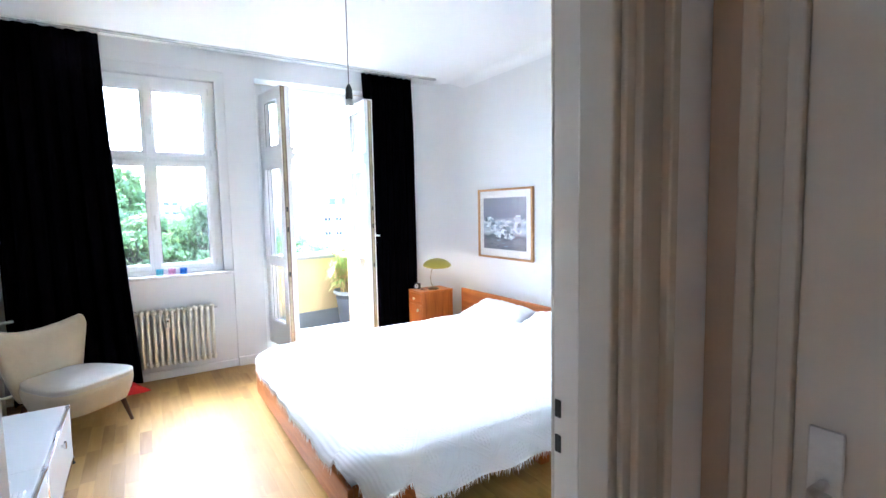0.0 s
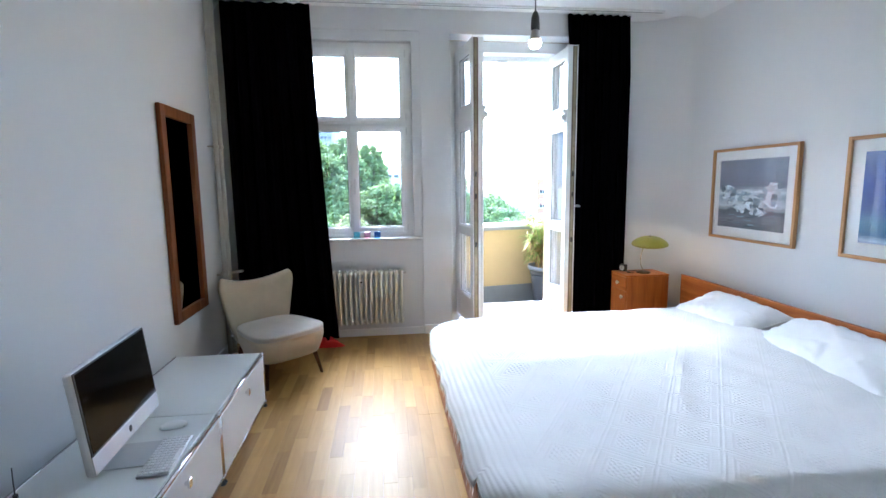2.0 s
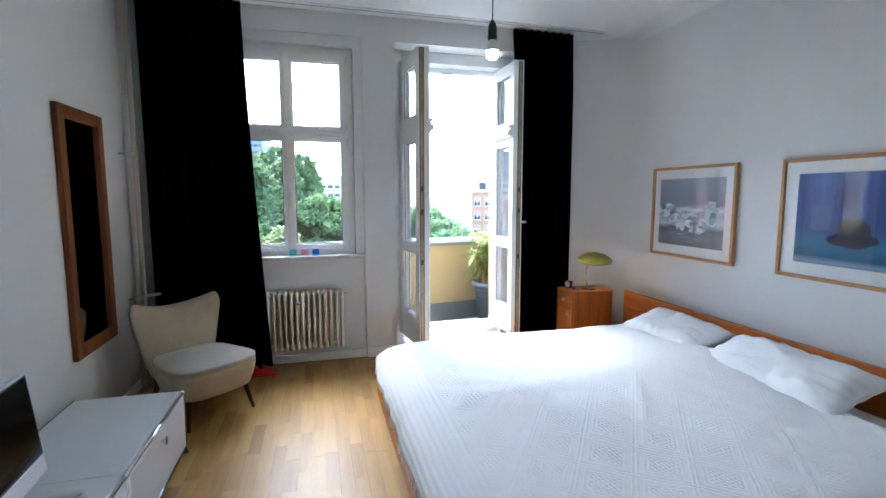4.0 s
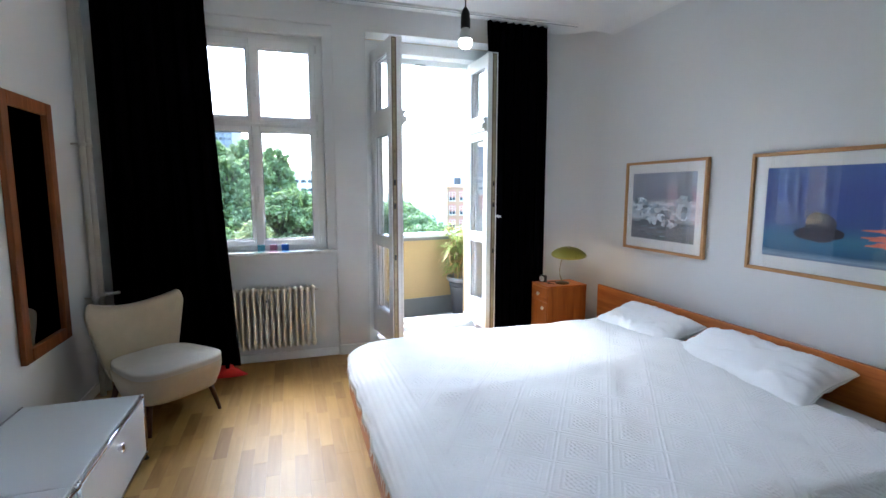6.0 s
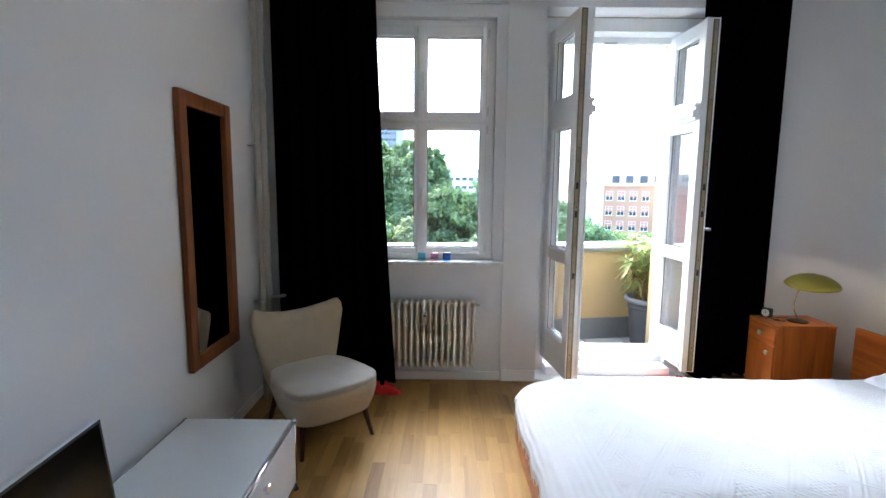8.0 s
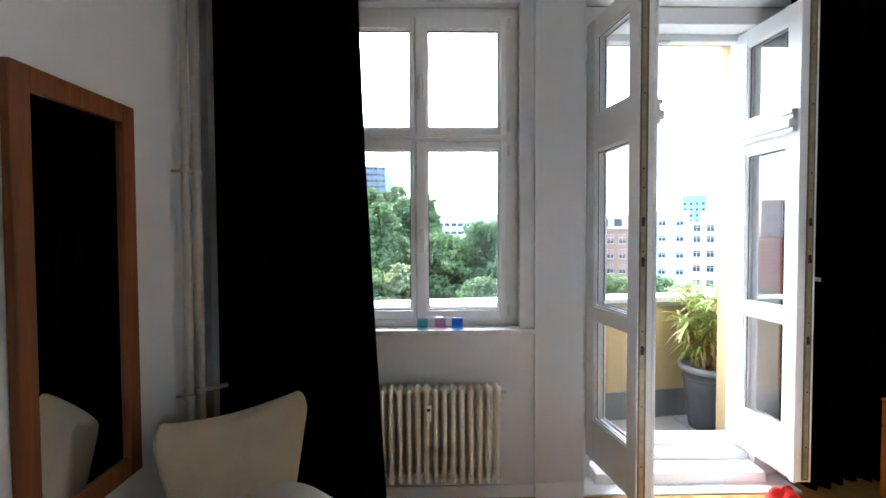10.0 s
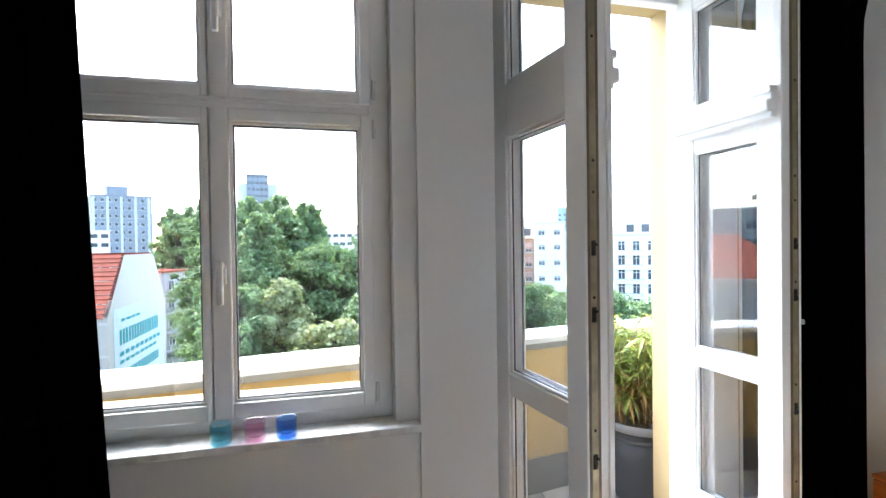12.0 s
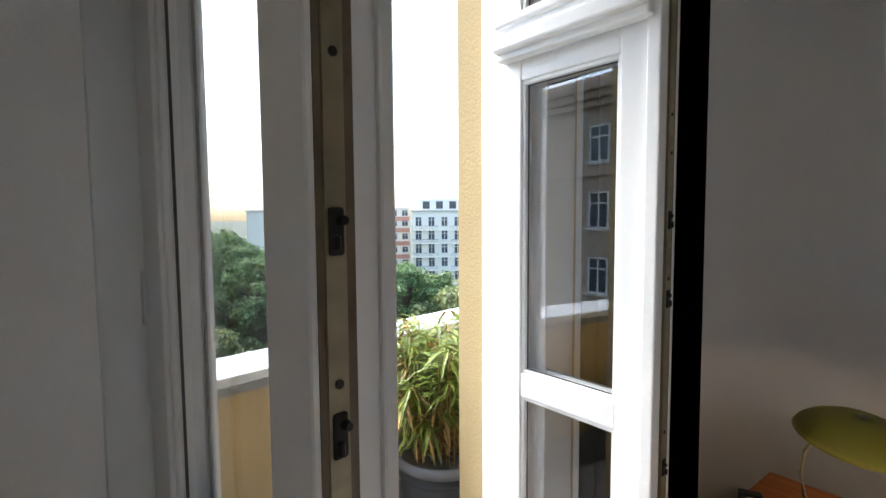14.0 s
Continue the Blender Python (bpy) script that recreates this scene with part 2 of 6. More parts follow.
ZINC = material("grey_zinc_flashing", (0.19, 0.20, 0.205), 0.5, metal=0.3, vary=0.12, scale=4, bump=0.03)
COPING = material("pale_sheet_coping", (0.58, 0.61, 0.64), 0.5, vary=0.06, scale=3, bump=0.03)
SLAB = material("grey_concrete_slab", (0.42, 0.40, 0.38), 0.85, vary=0.15, scale=7, grain=60, bump=0.2, rnd=0.3)
POT = material("anthracite_planter", (0.085, 0.09, 0.10), 0.55, vary=0.12, scale=6, bump=0.03)
POT_RIM = material("grey_planter_rim", (0.23, 0.235, 0.25), 0.5, vary=0.1, scale=6, bump=0.03)
SOIL = material("bark_mulch", (0.16, 0.09, 0.05), 0.95, vary=0.5, scale=30, grain=90, bump=0.8)
BAMBOO = leafy(per_leaf(material("bamboo_leaf", (0.27, 0.34, 0.075), 0.45, vary=0.35, scale=6, grain=30, bump=0.0), 0.55), (0.36, 0.42, 0.09), 0.4)
STRAW = per_leaf(material("dry_bamboo_leaf", (0.50, 0.34, 0.14), 0.7, vary=0.35, scale=8, grain=30, bump=0.0), 0.5)
LAMP_YELLOW = material("olive_yellow_lacquer", (0.40, 0.33, 0.035), 0.4, vary=0.06, bump=0.01)
BRONZE = material("dark_bronze", (0.06, 0.045, 0.03), 0.4, metal=0.6, vary=0.2, bump=0.02)
MAT_BOARD = material("white_mat_board", (0.82, 0.82, 0.81), 0.9, vary=0.01, bump=0.02)
PANE = glass_material("window_glass", base=0.12)
PICTURE_GLASS = glass_material("coated_picture_glass", base=0.04)
BLUE_GLASS = glass_material("turquoise_glass", (0.66, 0.91, 0.97))
PINK_GLASS = glass_material("pink_glass", (0.97, 0.80, 0.89))
COBALT_GLASS = glass_material("cobalt_glass", (0.46, 0.66, 0.96))
BULB = emitter("lit_bulb", (1.0, 0.86, 0.66), 6.0)
MIRROR = bpy.data.materials.new("mirror_silver")
MIRROR.use_nodes = True
MIRROR.node_tree.nodes["Principled BSDF"].inputs["Metallic"].default_value = 1.0
MIRROR.node_tree.nodes["Principled BSDF"].inputs["Roughness"].default_value = 0.01
MIRROR.node_tree.nodes["Principled BSDF"].inputs["Base Color"].default_value = (0.85, 0.86, 0.86, 1)
SPREAD = spread_material()


# ---- building blocks ----
def world_of(ob):
    m = ob.matrix_basis.copy()
    return m if ob.parent is None else world_of(ob.parent) @ ob.matrix_parent_inverse @ m


def thing(name, at, label, category, group="", kind=""):
    e = new(name)
    e.location = at
    e.empty_display_size = 0.1
    return tagged(e, label, category, group, kind)


def mesh_of(name, bm, mat, smooth=False):
    bmesh.ops.recalc_face_normals(bm, faces=bm.faces[:])
    me = bpy.data.meshes.new(name)
    bm.to_mesh(me)
    bm.free()
    if smooth:
        me.polygons.foreach_set("use_smooth", [True] * len(me.polygons))
    me.materials.append(mat)
    return me


def part(name, bm, mat, parent=None, label="", smooth=False, kind=""):
    ob = new(name, mesh_of(name, bm, mat, smooth))
    if parent is not None:
        ob.parent = parent
        ob.matrix_parent_inverse = world_of(parent).inverted()
    return tagged(ob, label, kind=kind)


def box(bm, x0, x1, y0, y1, z0, z1, bevel=0.0, seg=2):
    v = bmesh.ops.create_cube(bm, size=1.0)["verts"]
    bmesh.ops.scale(bm, vec=(x1 - x0, y1 - y0, z1 - z0), verts=v)
    bmesh.ops.translate(bm, vec=((x0 + x1) / 2, (y0 + y1) / 2, (z0 + z1) / 2), verts=v)
    if bevel:
        e = list({e for q in v for e in q.link_edges})
        bmesh.ops.bevel(bm, geom=e, offset=bevel, segments=seg, affect="EDGES", profile=0.5)
    return bm


def B(*a, **k):
    return box(bmesh.new(), *a, **k)


def rod(bm, p, q, r0, r1=None, seg=14):
    p, q = Vector(p), Vector(q)
    r1 = r0 if r1 is None else r1
    d = q - p
    m = Matrix.Translation((p + q) / 2) @ d.to_track_quat("Z", "Y").to_matrix().to_4x4()
    bmesh.ops.create_cone(bm, cap_ends=True, segments=seg, radius1=r0, radius2=r1, depth=d.length, matrix=m)
    return bm


def lathe(bm, profile, at=(0, 0, 0), seg=32):
    """Turns a profile of (radius, height) about an upright axis."""
    rings = []
    for r, z in profile:
        rings.append([bm.verts.new((at[0] + r * math.cos(2 * math.pi * i / seg), at[1] + r * math.sin(2 * math.pi * i / seg), at[2] + z)) for i in range(seg)])
    for a, b in zip(rings, rings[1:]):
        for i in range(seg):
            bm.faces.new((a[i], a[(i + 1) % seg], b[(i + 1) % seg], b[i]))
    for ring in (rings[0], rings[-1]):
        try:
            bm.faces.new(ring)
        except ValueError:
            pass
    return bm


def tube(bm, pts, r, seg=10):
    pts = [Vector(p) for p in pts]
    rings = []
    for i, p in enumerate(pts):
        d = (pts[min(i + 1, len(pts) - 1)] - pts[max(i - 1, 0)]).normalized()
        q = d.to_track_quat("Z", "Y")
        rings.append([bm.verts.new(p + q @ Vector((r * math.cos(2 * math.pi * k / seg), r * math.sin(2 * math.pi * k / seg), 0))) for k in range(seg)])
    for a, b in zip(rings, rings[1:]):
        for k in range(seg):
            bm.faces.new((a[k], a[(k + 1) % seg], b[(k + 1) % seg], b[k]))
    bm.faces.new(rings[0])
    bm.faces.new(rings[-1])
    return bm


def grid(bm, nu, nv, f, closed_u=False):
    """A sheet of points f(u, v), u and v from 0 to 1."""
    w = [[bm.verts.new(f(i / nu, j / nv)) for j in range(nv + 1)] for i in range(nu + (0 if closed_u else 1))]
    n = len(w)
    for i in range(nu):
        for j in range(nv):
            bm.faces.new((w[i][j], w[(i + 1) % n][j], w[(i + 1) % n][j + 1], w[i][j + 1]))
    return bm


def structure(name, bm, mat, label, category, smooth=False):
    return tagged(part(name, bm, mat, smooth=smooth), label, category, kind="structure")

# ---- room shell ----
W, NORTH, SOUTH, HIGH = 4.232, 5.10, 0.864, 2.95
HALL, RECESS = 0.722, 5.27
structure("wall_west", B(-0.15, 0, HALL, 5.6, 0, HIGH), PLASTER, "smooth white painted wall beside the cabinets", "wall")
structure("wall_east", B(W, W + 0.15, HALL, 5.6, 0, HIGH), PLASTER, "smooth white painted wall behind the bed", "wall")
bm = bmesh.new()
box(bm, 0, 0.84, HALL, SOUTH, 0, HIGH)
box(bm, 1.708, W, HALL, SOUTH, 0, HIGH)
box(bm, 0.84, 1.708, HALL, SOUTH, 2.12, HIGH)
structure("wall_south", bm, PLASTER, "white painted wall with the doorway from the hall", "wall")

# north wall: outer leaf in yellow stucco, inner leaf in white, both cut by window and balcony door
bm = bmesh.new()
box(bm, -0.15, 0.53, NORTH, 5.30, 0, HIGH)
box(bm, 1.735, 2.005, NORTH, 5.30, 0, HIGH)
box(bm, 3.23, W + 0.15, RECESS, 5.30, 0, HIGH)
box(bm, 0.53, 1.735, NORTH, 5.30, 2.768, HIGH)
box(bm, 2.005, 3.23, NORTH, 5.30, 2.75, HIGH)
box(bm, 0.53, 0.60, 5.118, 5.30, 0, 2.768)
box(bm, 1.655, 1.735, 5.118, 5.30, 0, 2.768)
box(bm, 0.60, 1.655, 5.118, 5.30, 0, 0.908)
box(bm, 0.60, 1.655, 5.118, 5.30, 2.681, 2.768)
structure("wall_north", bm, PLASTER, "white painted window wall with shallow niches and a pier", "wall")
for piece in (
        (-4.0, 0.28, 5.30, 5.75, -3, 3.4),
        (1.71, 2.005, 5.30, 5.75, -3, 3.4),
        (2.005, 2.10, 5.505, 5.75, -3, 3.4),
        (3.125, 8.0, 5.505, 5.75, -3, 3.4),
        (3.23, 8.0, 5.30, 5.505, -3, 3.4),
        (0.28, 1.71, 5.30, 5.75, -3, 0.90),
        (0.28, 1.71, 5.30, 5.75, 2.86, 3.4),
        (2.10, 3.125, 5.505, 5.75, 2.69, 3.4),
        (2.005, 3.23, 5.30, 5.505, 2.75, 3.4),
        (2.005, 3.23, 5.30, 5.505, -3, -0.02),
        (2.10, 3.125, 5.505, 5.75, -3, 0.03),
):
    structure("wall_facade", B(*piece), YELLOW, "yellow stucco outer wall of the house", "facade")

# softly rounded corner behind the bedside cabinet
bm = bmesh.new()
CRAD = 0.45
ring = [(W + 0.02, RECESS + 0.02)] + [(W - CRAD + CRAD * math.cos(a), RECESS - CRAD + CRAD * math.sin(a)) for a in np.linspace(0, math.pi / 2, 33)]
lower, upper = [[bm.verts.new((x, y, z)) for x, y in ring] for z in (0.0, HIGH - 0.001)]
bm.faces.new(lower)
bm.faces.new(upper)
for i in range(len(ring)):
    j = (i + 1) % len(ring)
    bm.faces.new((lower[i], lower[j], upper[j], upper[i]))
structure("wall_corner", bm, PLASTER, "softly rounded white wall corner beside the curtain", "wall")

# ceiling with a coved edge along the east and west walls
bm = bmesh.new()
box(bm, -0.15, W + 0.15, HALL, 5.60, HIGH, HIGH + 0.2)
for side in (0, 1):
    r = 0.10
    prof = [(r * (1 - math.sin(a)), HIGH - r * (1 - math.cos(a))) for a in np.linspace(0, math.pi / 2, 9)]
    xs = [(W - x if side else x, z) for x, z in prof] + [((W if side else 0), HIGH)]
    rows = [[bm.verts.new((x, y, z)) for x, z in xs] for y in (SOUTH, RECESS)]
    for i in range(len(xs) - 1):
        bm.faces.new((rows[0][i], rows[0][i + 1], rows[1][i + 1], rows[1][i]))
structure("ceiling", bm, CEILING, "plain white ceiling with softly rounded edges", "ceiling", smooth=False)

# hall behind the camera
for piece in ((1.96, 2.08, -1.7, HALL - 0.005, 0, HIGH), (-0.5, -0.38, -1.7, HALL - 0.005, 0, HIGH), (-0.5, 2.08, -1.82, -1.702, 0, HIGH)):
    structure("wall_hall", B(*piece), HALL_PAINT, "beige painted hall wall in dim light", "wall")
structure("ceiling_hall", B(-0.5, 2.08, -1.82, HALL - 0.005, HIGH, HIGH + 0.2), CEILING, "plain white hall ceiling", "ceiling")
structure("floor_hall", B(-0.5, 2.08, -1.82, HALL, -0.2, 0), HALL_FLOOR, "dark oiled wooden hall floor", "floor")


def skirting(name, x0, x1, y0, y1, h=0.07):
    bm = B(x0, x1, y0, y1, 0.0, h, bevel=0.004, seg=1)
    return structure(name, bm, LACQUER, "low white painted skirting board", "baseboard")


skirting("baseboard", 0.0, 0.018, SOUTH, NORTH)
skirting("baseboard", W - 0.018, W, SOUTH, RECESS - 0.4)
skirting("baseboard", 0.53, 1.733, 5.100, 5.117)
skirting("baseboard", 1.737, 2.003, 5.082, 5.099, 0.09)
skirting("baseboard", 0.02, 0.528, 5.082, 5.099)
skirting("baseboard", 3.232, W - 0.02, RECESS - 0.018, RECESS - 0.001)
skirting("baseboard", 1.834, W - 0.02, SOUTH, SOUTH + 0.018)

# door case between hall and bedroom
case = thing("door_1", (1.75, 0.8, 0), "old cream painted door case with strike plates", "door frame", kind="structure")
# jamb coloured paler for the room's light, stop and casings darker for the hall
bm = bmesh.new()
box(bm, 1.684, 1.710, 0.800, SOUTH + 0.002, 0, 2.10, bevel=0.003, seg=1)
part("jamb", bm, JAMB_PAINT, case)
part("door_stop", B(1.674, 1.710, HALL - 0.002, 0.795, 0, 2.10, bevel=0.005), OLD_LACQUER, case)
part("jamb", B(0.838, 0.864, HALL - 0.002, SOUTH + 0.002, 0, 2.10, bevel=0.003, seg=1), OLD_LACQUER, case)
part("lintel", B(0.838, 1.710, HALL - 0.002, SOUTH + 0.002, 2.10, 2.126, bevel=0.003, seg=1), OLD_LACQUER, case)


def casing(x0, sign, y, out):
    """A moulded upright of stepped boards."""
    bm = bmesh.new()
    for a, b, d in ((0.0, 0.028, 0.012), (0.024, 0.046, 0.026), (0.044, 0.096, 0.018), (0.094, 0.118, 0.034), (0.116, 0.13, 0.022)):
        xa, xb = sorted((x0 + sign * a, x0 + sign * b))
        ya, yb = sorted((y, y + out * d))
        box(bm, xa, xb, ya, yb, 0, 2.12 + a, bevel=0.004, seg=2)
    return bm


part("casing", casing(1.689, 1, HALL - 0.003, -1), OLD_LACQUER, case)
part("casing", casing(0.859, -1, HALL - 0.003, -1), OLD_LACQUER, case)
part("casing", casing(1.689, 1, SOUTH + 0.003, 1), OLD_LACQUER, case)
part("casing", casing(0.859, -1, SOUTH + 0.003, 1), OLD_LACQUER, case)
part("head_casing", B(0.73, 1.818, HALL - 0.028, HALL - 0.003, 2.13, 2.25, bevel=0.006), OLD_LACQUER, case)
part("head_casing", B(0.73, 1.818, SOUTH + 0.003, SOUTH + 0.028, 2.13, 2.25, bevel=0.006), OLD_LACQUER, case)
for z in (0.990, 1.062):
    part("strike_plate", B(1.681, 1.685, SOUTH - 0.019, SOUTH - 0.004, z, z + 0.036, bevel=0.001, seg=1), BLACK_PLASTIC, case, "dark latch opening")

# closed door in the side wall of the hall
side = thing("door_2", (1.92, 0.2, 0), "cream painted panelled door beside the doorway, closed", "door", kind="structure")
bm = bmesh.new()
for a, b, d in ((0.0, 0.03, 0.03), (0.028, 0.075, 0.018), (0.073, 0.10, 0.03)):
    box(bm, 1.96 - d, 1.96, 0.575 - b, 0.575 - a, 0, 2.16, bevel=0.005)
    box(bm, 1.96 - d, 1.96, -0.36 + a, -0.36 + b, 0, 2.16, bevel=0.005)
part("casing", bm, OLD_LACQUER, side)
bm = B(1.946, 1.962, -0.26, 0.475, 0.01, 2.06, bevel=0.003, seg=1)
for z0, z1 in ((0.15, 0.85), (1.08, 1.95)):
    box(bm, 1.940, 1.948, -0.14, 0.335, z0, z1, bevel=0.006)
part("door_leaf", bm, OLD_LACQUER, side)
part("lock_plate", B(1.939, 1.945, 0.40, 0.45, 0.92, 1.105, bevel=0.002, seg=1), STEEL, side, "worn steel lock plate")
part("keyhole", rod(bmesh.new(), (1.9405, 0.425, 0.955), (1.937, 0.425, 0.955), 0.008), BLACK_PLASTIC, side)
bm = rod(bmesh.new(), (1.942, 0.425, 1.010), (1.895, 0.425, 1.010), 0.009)
tube(bm, [(1.898, 0.425, 1.010), (1.892, 0.395, 1.010), (1.892, 0.315, 1.008)], 0.009)
part("door_handle", bm, STEEL, side, smooth=True)
side.matrix_basis = pose(1.92, 0.275, 0)

# ---- window ----
win = thing("window_1", (1.136, 5.2, 0.93), "white four-light casement window, closed, over a marble sill", "window", kind="structure")
FX0, FX1, FZ0, FZ1 = 0.622, 1.630, 0.957, 2.661
bm = bmesh.new()
box(bm, FX0 - 0.025, FX0 + 0.045, 5.185, 5.255, 0.905, FZ1 + 0.02, bevel=0.003, seg=1)
box(bm, FX1 - 0.045, FX1 + 0.025, 5.185, 5.255, 0.905, FZ1 + 0.02, bevel=0.003, seg=1)
box(bm, FX0 + 0.045, FX1 - 0.045, 5.185, 5.255, 0.904, FZ0 + 0.03, bevel=0.003, seg=1)
box(bm, FX0 + 0.045, FX1 - 0.045, 5.185, 5.255, FZ1 - 0.04, FZ1 + 0.02, bevel=0.003, seg=1)
box(bm, FX0 + 0.045, FX1 - 0.045, 5.182, 5.255, 1.948, 1.991, bevel=0.004, seg=2)
box(bm, 1.076, 1.106, 5.19, 5.255, FZ0 + 0.03, FZ1 - 0.04, bevel=0.003, seg=1)
part("window_frame", bm, LACQUER, win)
part("weather_bar", B(FX0 + 0.045, FX1 - 0.045, 5.176, 5.186, 1.975, 1.989, bevel=0.003, seg=1), LACQUER, win)
for x0, x1, hx in ((0.657, 1.089, None), (1.093, 1.594, 1.124)):
    for z0, z1 in ((0.974, 1.955), (1.986, 2.636)):
        low = z0 < 1.5
        gx0, gx1 = (x0 + 0.057, x1 - 0.036) if hx else (x0 + 0.049, x1 - 0.017)
        gz0, gz1 = z0 + (0.050 if low else 0.036), z1 - (0.041 if low else 0.07)
        bm = bmesh.new()
        box(bm, x0, gx0, 5.168, 5.235, z0, z1, bevel=0.004)
        box(bm, gx1, x1, 5.168, 5.235, z0, z1, bevel=0.004)
        box(bm, gx0, gx1, 5.170, 5.235, z0, gz0, bevel=0.004)
        box(bm, gx0, gx1, 5.170, 5.235, gz1, z1, bevel=0.004)
        for a, b, c, d in ((gx0, gx0 + 0.010, gz0, gz1), (gx1 - 0.010, gx1, gz0, gz1), (gx0, gx1, gz0, gz0 + 0.010), (gx0, gx1, gz1 - 0.010, gz1)):
            box(bm, a, b, 5.182, 5.20, c, d, bevel=0.002, seg=1)
        sash = part("sash", bm, LACQUER, win)
        bm = bmesh.new()
        for a, b, c, d in ((gx0 + 0.010, gx0 + 0.014, gz0 + 0.010, gz1 - 0.010), (gx1 - 0.014, gx1 - 0.010, gz0 + 0.010, gz1 - 0.010), (gx0 + 0.014, gx1 - 0.014, gz0 + 0.010, gz0 + 0.014), (gx0 + 0.014, gx1 - 0.014, gz1 - 0.014, gz1 - 0.010)):
            box(bm, a, b, 5.187, 5.2028, c, d)
        part("glazing_seal", bm, GASKET, sash)
        pane = part("pane", B(gx0 + 0.004, gx1 - 0.004, 5.203, 5.207, gz0 + 0.004, gz1 - 0.004), PANE, sash)
        pane.visible_shadow = False
        if hx:
            zc = 1.43 if low else 2.26
            bm = B(hx - 0.013, hx + 0.013, 5.158, 5.168, zc - 0.03, zc + 0.03, bevel=0.003)
            box(bm, hx - 0.009, hx + 0.009, 5.130, 5.160, zc + 0.02, zc + 0.04, bevel=0.004)
            box(bm, hx - 0.010, hx + 0.010, 5.118, 5.136, zc - 0.09, zc + 0.045, bevel=0.006)
            part("window_handle", bm, WHITE_PLASTIC, sash)
            for zz in (z0 + 0.05, z1 - 0.05):
                part("hinge", rod(bmesh.new(), (x1 + 0.008, 5.166, zz - 0.03), (x1 + 0.008, 5.166, zz + 0.03), 0.007), WHITE_PLASTIC, sash)
sill = thing("window_sill", (1.13, 5.12, 0.9), "grey veined marble window sill under the casement", "window sill", kind="structure")
part("slab", B(0.535, 1.731, 5.062, 5.187, 0.909, 0.934, bevel=0.004), MARBLE, sill)

# ---- balcony door ----
dd = thing("door_3", (2.6, 5.4, 0), "white glazed double balcony door, both leaves standing open", "balcony door", kind="structure")
bm = bmesh.new()
box(bm, 2.009, 2.105, 5.305, 5.50, 0.0, 2.748, bevel=0.004)
box(bm, 3.095, 3.229, 5.305, 5.50, 0.0, 2.748, bevel=0.004)
box(bm, 2.105, 3.095, 5.305, 5.50, 2.65, 2.748, bevel=0.004)
box(bm, 2.105, 2.135, 5.44, 5.502, 0.10, 2.65, bevel=0.004)
box(bm, 3.06, 3.095, 5.44, 5.502, 0.10, 2.65, bevel=0.004)
box(bm, 2.135, 3.06, 5.44, 5.502, 2.605, 2.65, bevel=0.004)
part("door_frame", bm, LACQUER, dd)
bm = B(3.080, 3.1225, 5.507, 5.572, 0.14, 2.685, bevel=0.004)
box(bm, 2.1025, 2.14, 5.507, 5.572, 0.14, 2.685, bevel=0.004)
part("outer_frame", bm, LACQUER, dd)
bm = B(2.007, 3.228, 5.10, 5.303, -0.01, 0.012, bevel=0.003, seg=1)
box(bm, 2.105, 3.095, 5.20, 5.36, 0.0, 0.075, bevel=0.008)
part("step_board", bm, LACQUER, dd)
bm = B(2.105, 3.095, 5.36, 5.50, 0.0, 0.118, bevel=0.006)
box(bm, 2.11, 3.12, 5.46, 5.64, 0.03, 0.136, bevel=0.005)
part("threshold", bm, LACQUER, dd)
part("rain_groove", B(2.45, 2.62, 5.43, 5.445, 0.117, 0.121, bevel=0.001, seg=1), ZINC, dd)
part("latch_keep", B(2.52, 2.62, 5.425, 5.445, 2.595, 2.608, bevel=0.002, seg=1), STEEL, dd)


